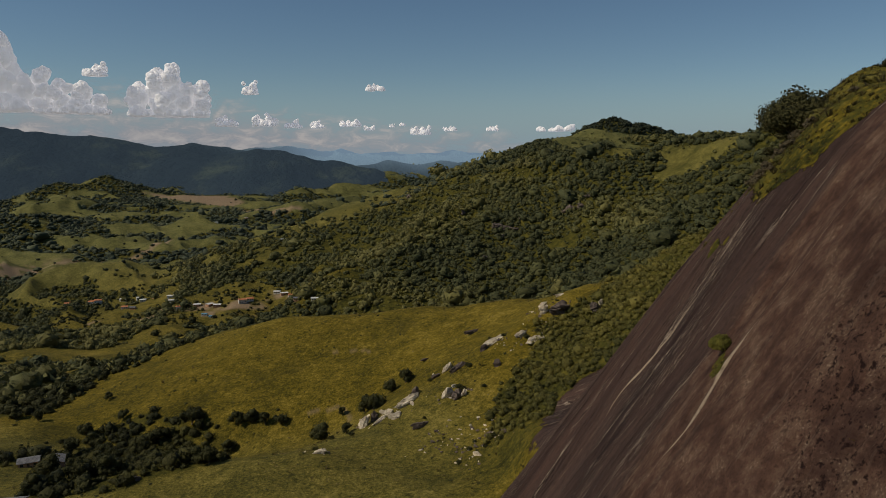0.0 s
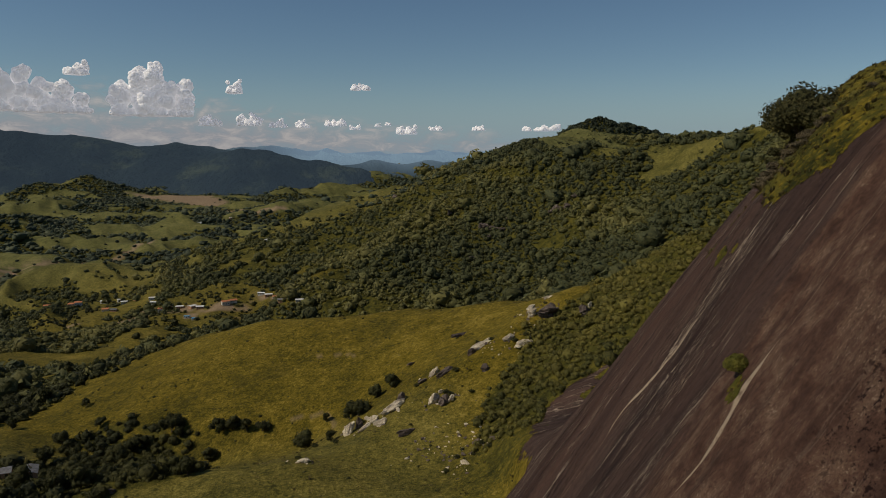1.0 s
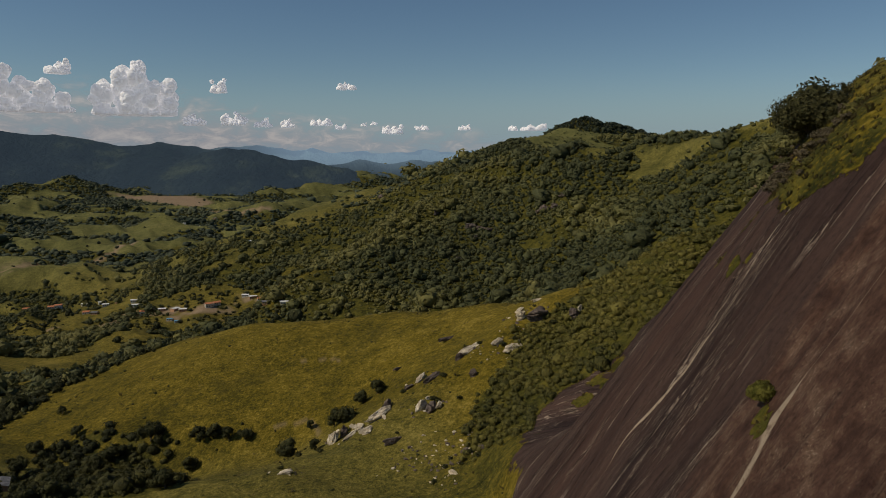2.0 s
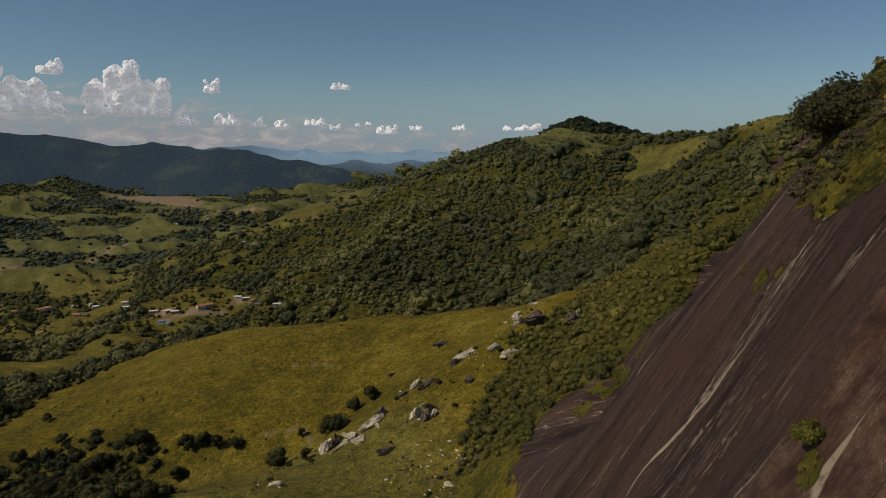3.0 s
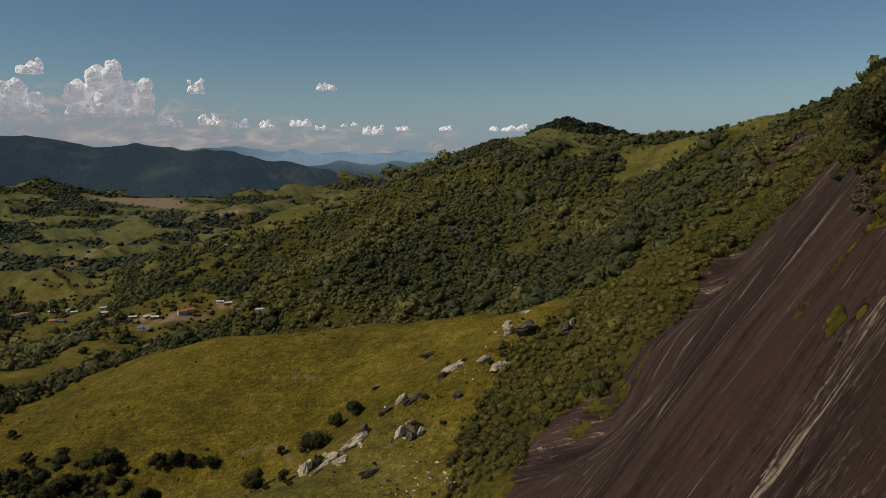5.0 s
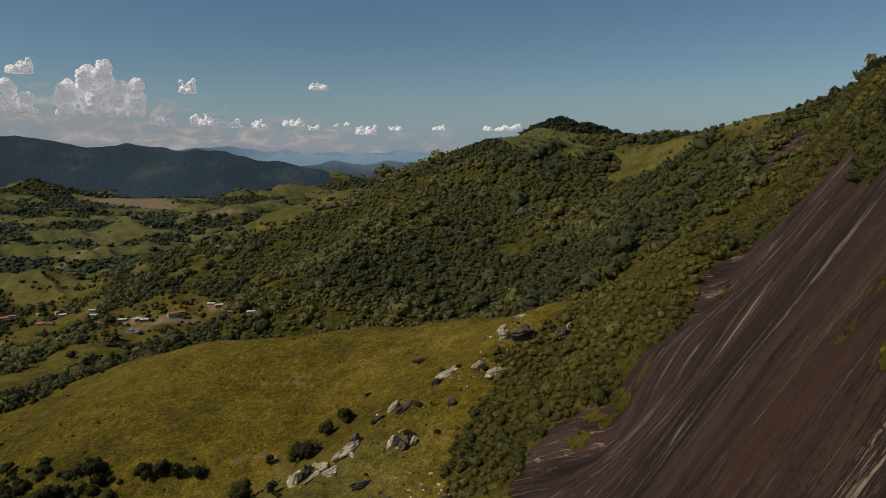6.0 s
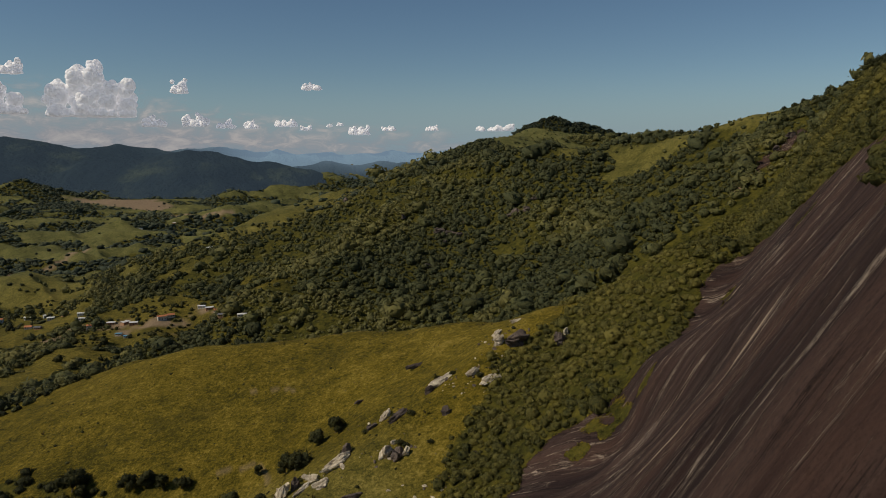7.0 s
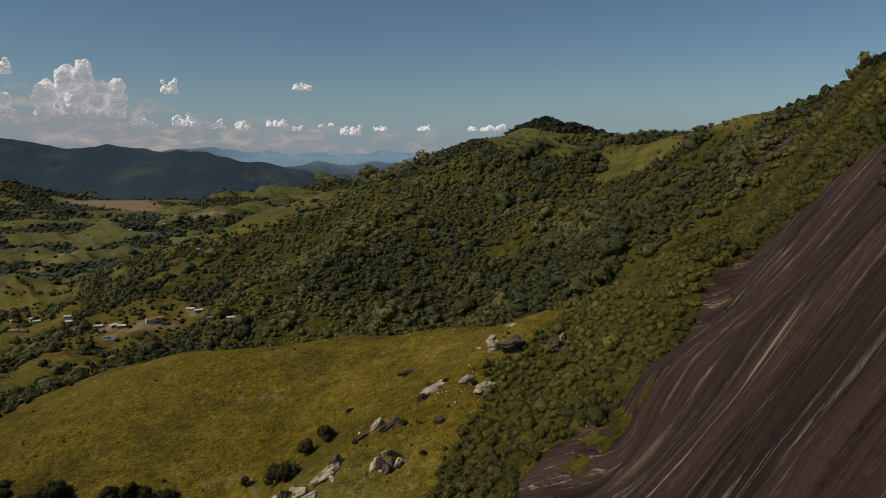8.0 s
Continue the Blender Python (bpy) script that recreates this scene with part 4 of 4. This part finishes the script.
def tuft_shape(seed, blades):
    r = np.random.default_rng(seed)
    a, t = r.uniform(0, 6.283, blades), r.uniform(0.1, 1.0, blades)
    root = np.stack([0.25 * np.cos(a) * t, 0.25 * np.sin(a) * t, np.full(blades, -0.6)], 1)
    tip = np.stack([np.cos(a) * t, np.sin(a) * t, 1.1 - 0.7 * t * t + r.normal(0, 0.1, blades)], 1)
    across = np.stack([-np.sin(a), np.cos(a), 0 * a], 1) * 0.14
    v = np.stack([root - across, root + across, tip], 1).reshape(-1, 3)
    return v, np.arange(len(v)).reshape(-1, 3)


TUFTS = [tuft_shape(60 + i, 22) for i in range(5)]
px, py = plot(24, 100, 58, 190, 0.7, 61)
near_bank = (rock_cover(px, py) < 0.6) & (px < 78 + 0.6 * np.maximum(py - 120, 0)) & (polygon(px, py, ROCK) > -26)
tagged(grow("bank_grass", px, py, 0.85 * near_bank, 0.50, 0.25, TUFTS, M_DRY, "long yellow-green grass tufts on the bank above the rock", 62, 14), category="grass")
px, py = plot(30, 150, 185, 300, 1.3, 63)
patch = (rock_cover(px, py) < 0.5) & (polygon(px, py, ROCK) > -1.0)
tagged(grow("ledge_grass", px, py, 0.8 * patch, 0.45, 0.28, TUFTS, M_DRY, "tufts of grass growing on ledges of the rock face", 64, 14), category="grass")
px, py = plot(-300, 90, 205, 500, 2.3, 76)
open_ground = (forest_cover(px, py) < 0.2) & (rock_cover(px, py) < 0.1) & (py > 205) & (px > -230 + 0.1 * py)
tagged(grow("pasture_grass", px, py, 0.9 * open_ground * step(-0.35, 0.15, fbm(px, py, 30, 4, 77)), 0.9, 0.26, [tuft_shape(80 + i, 9) for i in range(5)], M_DRY, "coarse olive and straw tussocks of the pasture", 78, 25), category="grass")
px, py = plot(44, 110, 74, 175, 2.2, 65)
scrub = (rock_cover(px, py) < 0.3) * step(-0.1, 0.25, fbm(px, py, 14, 3, 66) + 0.012 * (py - 108) + 0.13)
grow("bank_scrub", px, py, 0.8 * scrub, 0.7, 0.6, NEAR_CROWNS, M_SHRUB, "low olive scrub scattered through the bank grass", 67, 20)

dry_bush = tagged(bush(402, 1.2, 420, 0.20, M_DEAD, "dry_bush"), "leafless grey-brown dry bush on the bank above the rock", "bush", "dry bushes above the rock")
for n, (x, y, size) in enumerate([(50.5, 109, 1.2), (52, 106, 1.0), (48.5, 104, 0.8), (53, 103, 0.9), (47, 100, 0.7), (50, 97, 0.7), (54, 100, 0.8), (49, 92, 0.7), (52, 110, 1.1), (57, 105, 0.9), (53, 90, 0.6), (44, 92, 0.6), (46, 95, 0.7), (48, 98, 0.8), (50, 100, 0.9), (47, 93, 0.6), (49, 96, 0.7), (52, 101, 0.9), (45, 97, 0.6),
                                   (51, 97, 0.8), (53, 104, 1.0), (54, 99, 0.8), (47, 104, 0.9), (46, 101, 0.7), (49, 107, 1.0)]):
    m = pose(x, y, height_at(x, y) - 0.1, 0, 0, 47 * n)
    if n == 0:
        dry_bush.matrix_basis = m
    else:
        c = copy_thing(dry_bush, m)
        c.scale = (size, size, size * 0.85)

# trees along the skyline of the shoulder
sky_tree = tagged(leafy_tree(500, 8.0, 4.0, 6, 500, 0.5, M_TREE, 0.5), "dark tree standing on the grassy skyline", "tree", "skyline trees")
SKYLINE = [(350, 838, 0.8), (347, 850, 0.5), (325, 868, 1.25), (318, 880, 1.1), (332, 856, 0.7), (372, 690, 0.6), (377, 676, 0.8), (378, 662, 0.9), (379, 650, 1.0), (382, 638, 0.7), (386, 625, 0.8),
           (392, 610, 0.7), (398, 598, 0.9), (372, 585, 0.8), (344, 522, 1.0), (338, 512, 1.1), (330, 500, 1.0), (300, 452, 1.0), (286, 430, 0.9), (272, 410, 1.0), (262, 396, 0.9)]
for n, (x, y, size) in enumerate(SKYLINE):
    m = pose(x, y, height_at(x, y) - 0.2, 0, 0, 51 * n)
    if n == 0:
        sky_tree.matrix_basis = m
    else:
        c = copy_thing(sky_tree, m)
        c.scale = (size, size, size)


# ---- boulders ----
def boulder(seed, size, mat, detail=4, cuts=11):
    """A split block of granite: rounded, with flat broken sides."""
    r = np.random.default_rng(seed)
    v, f = ico(detail)
    for _ in range(cuts):
        n = r.normal(size=3)
        n /= np.linalg.norm(n)
        d = v @ n
        v = v - np.maximum(d - r.uniform(0.42, 0.8), 0)[:, None] * n * 0.92
    for _ in range(5):  # joints that split the block along its length
        n = r.normal(size=3) * (0.25, 1, 0.8)
        n /= np.linalg.norm(n)
        d = v @ n - r.uniform(-0.5, 0.5) + 0.05 * np.sin(7 * v[:, 0] + seed)
        v = v * (1 - 0.16 * np.exp(-(d / 0.055) ** 2))[:, None] + np.outer(0.10 * np.sign(d) * np.exp(-np.abs(d) / 0.5), r.normal(size=3) * (1, 0.4, 0.4))
    v = lump(v, seed, 3.2, 0.16) * size
    return mesh_object("boulder", v, f, mat, False)


BOULDERS = [  # x, y, long, wide, high, turn, tilt, pale
    (-16, 294, 6.5, 2.6, 2.4, 38, -14, 1), (-35, 290, 2.3, 2.2, 5.4, 10, 6, 1), (-20, 283, 3.4, 2.2, 2.0, 15, 0, 1), (-10, 271, 5.0, 2.2, 1.8, 25, 0, 0),
    (2, 287, 2.6, 2.2, 4.2, 60, 18, 1), (6, 285, 2.8, 2.4, 2.8, 20, 8, 0), (9, 286, 2.0, 1.6, 1.7, 70, 0, 1), (5, 293, 1.6, 1.2, 1.2, 0, 0, 1), (26, 325, 6.2, 2.0, 1.9, 33, -16, 1),
    (44, 312, 6.0, 2.6, 2.4, 30, -12, 1), (58, 332, 6.6, 5.0, 4.6, 12, -6, 0), (73, 317, 4.2, 3.2, 3.4, 40, 0, 0), (117, 443, 4.0, 2.6, 2.4, 30, 0, 1), (51, 336, 2.8, 2.0, 3.2, 20, 10, 1), (38, 321, 3.0, 1.4, 1.6, 35, -15, 1), (20, 320, 2.6, 1.6, 2.0, 10, 12, 0), (-24, 290, 2.2, 1.8, 2.6, 15, 8, 1), (-31, 292, 1.8, 1.6, 3.2, 40, 0, 0),
    (2, 318, 3.6, 1.6, 2.2, 55, -20, 1), (7, 312, 4.6, 2.2, 2.2, 35, -15, 0), (-3, 315, 2.4, 1.8, 1.6, 10, 0, 0), (-9, 350, 3.6, 1.2, 1.1, 40, 0, 0), (17, 360, 5.2, 1.4, 1.2, 30, 0, 0),
    (25, 302, 2.2, 1.6, 2.6, 5, 0, 0), (-48, 253, 3.4, 1.8, 1.4, 25, 0, 1), (-28, 287, 4.2, 1.4, 1.2, 50, -10, 1), (-27, 296, 1.8, 1.2, 1.6, 0, 0, 1), (52, 348, 3.2, 2.0, 2.0, 55, -10, 1),
    (62, 356, 3.4, 1.8, 1.4, 20, -8, 1), (76, 322, 2.6, 1.2, 2.4, 60, -20, 1), (-114, 238, 2.6, 2.0, 1.2, 0, 0, 0), (-118, 236, 1.8, 1.6, 0.9, 40, 0, 0), (-12, 300, 2.4, 2.2, 2.8, 70, 0, 0)]
for n, (x, y, a, b, c, turn, tilt, pale) in enumerate(BOULDERS):
    rock_thing = boulder(600 + n, ((a * 1.12, b * 1.12, c * 1.1) if pale else (a * 1.08, b * 1.1, c * 1.2)), M_PALE_ROCK if pale else M_DARK_ROCK)
    rock_thing.matrix_basis = pose(x, y, height_at(x, y) + 0.26 * c, 0, tilt, turn)
    shape = "long" if a > 2 * b else ("upright" if c > a else "rounded")
    tagged(rock_thing, f"{shape} {'pale sunlit split granite' if pale else 'dark weathered granite'} boulder lying in the grass", "boulder", "boulders on the pasture")

rock_bush = tagged(bush(403, 1.5, 420, 0.26, M_TREE), "low dark bush growing among the boulders", "bush", "bushes among the boulders")
AMONG = [(-14, 301, 0.9), (-30, 297, 1.1), (7, 292, 1.2), (9, 290, 1.0), (3, 290, 0.8), (-6, 313, 1.0), (12, 308, 1.3), (5, 316, 0.9), (18, 288, 1.0), (24, 330, 1.2), (30, 326, 1.0), (40, 318, 1.2), (-50, 290, 1.1),
         (-53, 268, 0.9), (10, 247, 0.9), (16, 245, 0.7), (20, 250, 1.0), (6, 240, 0.8), (26, 262, 1.2), (22, 244, 1.0), (-8, 276, 0.6), (-40, 284, 0.9), (46, 320, 1.3), (55, 326, 1.2), (64, 322, 1.3)]
for n, (x, y, size) in enumerate(AMONG):
    m = pose(x, y, height_at(x, y) - 0.2, 0, 0, 63 * n)
    if n == 0:
        rock_bush.matrix_basis = m
    else:
        c = copy_thing(rock_bush, m)
        c.scale = (size, size, size * 0.8)

stones = [boulder(700 + i, (0.8, 0.6, 0.45), M_PALE_ROCK if i < 2 else M_DARK_ROCK, 2, 5) for i in range(5)]
r = np.random.default_rng(77)
spots = [(-16, 293, 9, 16), (4, 287, 7, 16), (27, 322, 8, 16), (44, 310, 7, 8), (15, 252, 9, 44), (3, 255, 8, 26), (12, 240, 9, 20), (-30, 290, 8, 16), (-47, 253, 5, 8), (-8, 262, 10, 14), (58, 340, 9, 14), (10, 268, 12, 20), (80, 300, 18, 8), (48, 322, 9, 20), (34, 318, 7, 16), (50, 346, 6, 12), (3, 316, 6, 14), (-22, 288, 6, 16), (8, 288, 5, 14)]
n = 0
for cx, cy, wide, count in spots:
    for _ in range(count):
        x, y = cx + r.normal() * wide * 0.6, cy + r.normal() * wide * 0.6
        size, turn, tilt = r.lognormal(-0.50, 0.55), r.uniform(0, 360), r.uniform(-20, 20)
        m = pose(x, y, height_at(x, y) + 0.12 * size, tilt, 0, turn)
        s = stones[n % 5]
        if n < 5:
            s.matrix_basis = m
            s.name = "stone"
            tagged(s, "small broken granite stone lying in the grass", "stone", "loose stones on the pasture")
        else:
            s = copy_thing(s, m)
        s.scale = (size, size * r.uniform(0.7, 1.1), size)
        n += 1


# ---- houses ----
def box(bm, x0, x1, y0, y1, z0, z1):
    v = [bm.verts.new(p) for p in ((x0, y0, z0), (x1, y0, z0), (x1, y1, z0), (x0, y1, z0), (x0, y0, z1), (x1, y0, z1), (x1, y1, z1), (x0, y1, z1))]
    for q in ((3, 2, 1, 0), (4, 5, 6, 7), (0, 1, 5, 4), (1, 2, 6, 5), (2, 3, 7, 6), (3, 0, 4, 7)):
        bm.faces.new([v[i] for i in q])


def house(w, d, h, wall_mat, roof_mat, pitch):
    """Gabled one-storey house, w wide and d deep, with its openings set into the walls."""
    thing = new("house")
    bm = bmesh.new()
    box(bm, -w / 2, w / 2, -d / 2, d / 2, -1.5, h)
    rise = pitch * d / 2
    for sx in (-1, 1):
        x = sx * w / 2
        a, b, c = bm.verts.new((x, -d / 2, h)), bm.verts.new((x, d / 2, h)), bm.verts.new((x, 0, h + rise))
        bm.faces.new((a, b, c) if sx > 0 else (c, b, a))
    part("wall", bm, wall_mat, thing)
    bm = bmesh.new()
    e, t = 0.5, 0.14
    for sy in (-1, 1):
        lo, hi = h - pitch * e + 0.02, h + rise + 0.02
        p = [(-w / 2 - e, sy * (d / 2 + e), lo), (w / 2 + e, sy * (d / 2 + e), lo), (w / 2 + e, 0, hi), (-w / 2 - e, 0, hi)]
        low = [bm.verts.new(q) for q in p]
        top = [bm.verts.new((q[0], q[1], q[2] + t)) for q in p]
        for i in range(4):
            bm.faces.new((low[i], low[(i + 1) % 4], top[(i + 1) % 4], top[i]))
        bm.faces.new(top)
        bm.faces.new(low[::-1])
    part("roof", bm, roof_mat, thing)
    for sy in (-1, 1):
        y = sy * d / 2
        for k, x in enumerate((-w * 0.32, w * 0.32)):
            bm = bmesh.new()
            box(bm, x - 0.6, x + 0.6, y - 0.06, y + 0.06, 1.0, 2.1)
            part("window", bm, M_PANE, thing)
        if sy < 0:
            bm = bmesh.new()
            box(bm, -0.45, 0.45, y - 0.06, y + 0.05, 0.05, 2.1)
            part("door", bm, M_DOOR, thing)
    return thing


STYLES = [
    ("white-walled house with an orange clay-tile roof among trees", house(8.5, 6, 2.8, M_WALL, M_TILE, 0.45)),
    ("white house with a pale sheet roof in the village", house(9, 6, 2.9, M_WALL, M_SHEET, 0.25)),
    ("bare brick house with a pale flat-pitched roof", house(9.5, 7, 2.8, M_BRICK, M_SHEET, 0.15)),
    ("bare brick house with a grey sheet roof", house(8, 6, 2.7, M_BRICK, M_SLATE, 0.35)),
    ("low shed with a blue sheet roof", house(7, 4.5, 2.3, M_WALL, M_BLUE, 0.2)),
    ("long pale two-storey building with a tile roof", house(10, 6.5, 4.4, M_WALL, M_TILE, 0.35))]
HOUSES = [  # x, y, style, turn
    (-582, 1034, 0, 20), (-566, 1040, 3, 60), (-540, 1025, 0, 10), (-528, 1022, 5, 15), (-494, 1031, 1, 0), (-468, 1029, 1, 35), (-455, 1012, 1, 20), (-437, 1015, 3, 70), (-459, 961, 0, 10),
    (-445, 956, 3, 0), (-397, 973, 1, 10), (-388, 955, 1, 5), (-360, 912, 5, 12), (-352, 920, 2, 100), (-337, 914, 2, 15), (-318, 908, 2, 60), (-305, 901, 2, 10), (-311, 868, 4, 0), (-298, 858, 4, 5),
    (-270, 897, 5, 30), (-262, 905, 0, 30), (-231, 932, 1, 0), (-219, 922, 2, 20), (-183, 858, 1, 0), (-170, 850, 0, 30), (-205, 905, 0, 15), (-174, 797, 3, 0), (-152, 793, 1, 5),
    (-657, 1967, 1, 0), (-624, 2010, 1, 20), (-635, 2194, 2, 0), (-281, 1184, 1, 10), (-182, 283, 3, 25), (-174, 290, 3, 115), (-150, 222, 3, 10)]
seen = set()
for x, y, style, turn in HOUSES:
    label, thing = STYLES[style]
    m = pose(x, y, height_at(x, y) + 0.25, 0, 0, turn)
    if style in seen:
        copy_thing(thing, m)
    else:
        seen.add(style)
        thing.matrix_basis = m
        tagged(thing, label, "house", "village houses")


# ---- clouds, far beyond the mountains ----
REACH = 4700.0


def cumulus(azimuth, base_el, width, height, towers, seed):
    """A heap of billows on a flat base; degrees as seen from the valley. towers: (place across -1..1, height 0..1, breadth 0..1)."""
    r = np.random.default_rng(seed)
    k = REACH * math.pi / 180
    half, high = 0.5 * width * k, height * k
    vs, fs, base = [], [], 0
    fine, coarse = (ico(3), ico(2)) if width > 5 else (ico(3), ico(3))
    for at, top, broad in towers:
        count = max(5, int(13 * top) + 1) if width > 5 else 5
        for i in range(count):
            up = (i + 0.5) / count
            taper = math.sqrt(max(0.08, 1 - up ** 2.2))
            rad = max(0.62 * broad * half * taper, 0.16 * high) * r.uniform(0.75, 1.05)
            rad = min(rad, (0.5 if width > 5 else 0.62) * top * high)
            c = np.array([at * half + max(0.45 * broad * half * taper, broad * half - rad) * r.uniform(-1, 1), r.uniform(-0.4, 0.3) * half * broad, max(0.0, up * top * high - 0.75 * rad)])
            for j in range(8 if width > 5 else 3):
                if j == 0:
                    (v, f), q, p = fine, rad, c
                else:
                    d = r.normal(size=3)
                    d[1], d[2] = -abs(d[1]), abs(d[2]) - 0.2
                    d /= np.linalg.norm(d)
                    (v, f), q, p = coarse if j > 3 else fine, rad * r.uniform(0.3, 0.55), c + d * rad * 0.75
                v = lump(v, seed * 13 + 7 * i + j, 1.5, 0.22 if width > 5 else 0.18) * q
                v = v + p
                v[:, 2] = np.where(v[:, 2] < 0, 0.15 * v[:, 2], v[:, 2])
                vs.append(v)
                fs.append(f + base)
                base += len(v)
    a = radians(azimuth)
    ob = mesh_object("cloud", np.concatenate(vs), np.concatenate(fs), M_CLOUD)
    ob.matrix_basis = pose(REACH * math.sin(a), REACH * math.cos(a), EYE + REACH * math.tan(radians(base_el)), 0, 0, -azimuth)
    return tagged(ob, "white heaped cumulus cloud above the far mountains", "cloud", "clouds over the horizon", "structure")


ONE = [(-0.3, 0.85, 0.7), (0.35, 1.0, 0.65)]
CLOUDS = [  # azimuth, elevation of the base, width, height, towers
    (-34.2, 2.6, 6.6, 7.2, [(-0.3, 1.0, 0.55), (0.15, 0.92, 0.45), (0.55, 0.74, 0.35), (0.85, 0.35, 0.3), (-0.7, 0.8, 0.4)]),
    (-28.4, 2.5, 5.6, 3.2, [(-0.55, 1.0, 0.35), (-0.15, 0.75, 0.35), (0.3, 0.7, 0.4), (0.75, 0.45, 0.3)]),
    (-21.6, 2.4, 6.2, 4.0, [(-0.65, 0.62, 0.3), (-0.2, 0.9, 0.34), (0.12, 1.0, 0.26), (0.45, 0.62, 0.3), (0.78, 0.7, 0.24)]),
    (-26.3, 5.2, 2.3, 1.1, ONE), (-15.4, 4.2, 1.9, 1.2, ONE), (-5.5, 4.6, 1.8, 0.6, ONE), (-14.4, 1.75, 2.2, 1.1, ONE), (-17.4, 1.7, 2.2, 0.9, ONE),
    (-12.2, 1.6, 1.6, 0.8, ONE), (-10.3, 1.6, 1.5, 0.7, ONE), (-7.7, 1.75, 2.0, 0.6, ONE), (-6.1, 1.45, 1.2, 0.45, ONE), (-1.8, 1.1, 2.0, 0.8, ONE), (0.5, 1.4, 1.5, 0.4, ONE), (4.1, 1.4, 1.2, 0.5, ONE), (9.4, 1.35, 3.6, 0.55, ONE),
    (-4.2, 1.7, 0.7, 0.3, ONE), (-3.4, 1.8, 0.7, 0.3, ONE)]
for n, c in enumerate(CLOUDS):
    cumulus(*c, 800 + n)


# the pale haze bank that the heaps rise from, at the end of sight
def bank_material():
    m, nodes, links, shader = material("cloud_bank")
    place = nodes.new("ShaderNodeNewGeometry").outputs["Position"]
    stretch = nodes.new("ShaderNodeVectorMath")
    stretch.operation = "MULTIPLY"
    stretch.inputs[1].default_value = (1, 1, 2.6)
    links.new(place, stretch.inputs[0])
    wisps = noise_tex(nodes, links, stretch.outputs[0], 0.0055, 7, 0.6, 0.5)
    dense = attribute(nodes, "veil").outputs["Fac"]
    alpha = level(nodes, links, maths(nodes, links, "ADD", dense, maths(nodes, links, "MULTIPLY", maths(nodes, links, "SUBTRACT", wisps, 0.5), 2.4)), 0.08, 1.05, 0.0, 0.95)
    alpha = maths(nodes, links, "MULTIPLY", alpha, level(nodes, links, dense, 0.0, 0.22))
    # unlit sheet: brightness and paler puffs are put into its own glow
    glow = nodes.new("ShaderNodeEmission")
    links.new(ramp(nodes, links, wisps, [(0.36, (0.33, 0.345, 0.40)), (0.52, (0.41, 0.405, 0.43)), (0.66, (0.56, 0.53, 0.52))]), glow.inputs[0])
    clear = nodes.new("ShaderNodeBsdfTransparent")
    mix = nodes.new("ShaderNodeMixShader")
    links.new(alpha, mix.inputs[0])
    links.new(clear.outputs[0], mix.inputs[1])
    links.new(glow.outputs[0], mix.inputs[2])
    links.new(mix.outputs[0], nodes["Material Output"].inputs[0])
    return m


ba, be = np.meshgrid(np.radians(np.linspace(-46, 16, 130)), np.radians(np.linspace(-1.5, 8.5, 44)), indexing="ij")
ba, be = ba.ravel(), be.ravel()
bv = np.stack([4860 * np.sin(ba), 4860 * np.cos(ba), EYE + 4860 * np.tan(be)], 1)
bi = np.arange(130 * 44).reshape(130, 44)
bf = np.stack([bi[:-1, :-1], bi[1:, :-1], bi[1:, 1:], bi[:-1, 1:]], -1).reshape(-1, 4)
top = np.interp(np.degrees(ba), [-46, -33, -26, -20, -15, -8, 0, 16], [6.4, 6.0, 5.4, 5.2, 4.0, 2.8, 2.0, 1.2])
density = np.clip(1.25 - 1.25 * np.degrees(be) / top, 0, 1) * np.interp(np.degrees(ba), [-46, -16, -8, 4, 16], [1.0, 0.95, 0.75, 0.5, 0.0])
bank_sheet = mesh_object("backdrop_cloud_bank", bv, bf, bank_material(), True, [("veil", "FLOAT", density)])
bank_sheet.visible_shadow = False
tagged(bank_sheet, "pale lilac cloud bank along the far horizon", "cloud", kind="structure")


# ---- granite outcrops among the hill forest ----
CRAGS = [(89, 922, 16, 8, 9), (74, 935, 13, 7, 7), (98, 905, 11, 7, 8), (80, 905, 12, 6, 6), (108, 930, 10, 6, 7), (165, 866, 12, 7, 9), (156, 874, 10, 6, 7), (174, 858, 9, 6, 7), (186, 868, 8, 5, 6),
         (54, 846, 12, 6, 6), (30, 1010, 12, 6, 7), (-60, 1240, 14, 8, 8), (128, 470, 6, 4, 4), (150, 430, 6, 4, 5), (168, 455, 5, 3, 4), (332, 590, 9, 5, 6), (318, 586, 6, 4, 4)]
for n, (x, y, a, b, c) in enumerate(CRAGS):
    crag = boulder(900 + n, (a * 0.8, b * 0.8, c * 0.7), M_DARK_ROCK)
    crag.name = "rock_outcrop"
    crag.matrix_basis = pose(x, y, height_at(x, y) + 0.12 * c, 0, 0, 25 * n)
    tagged(crag, "grey-brown granite outcrop between the trees of the slope", "rock", "outcrops on the hill")
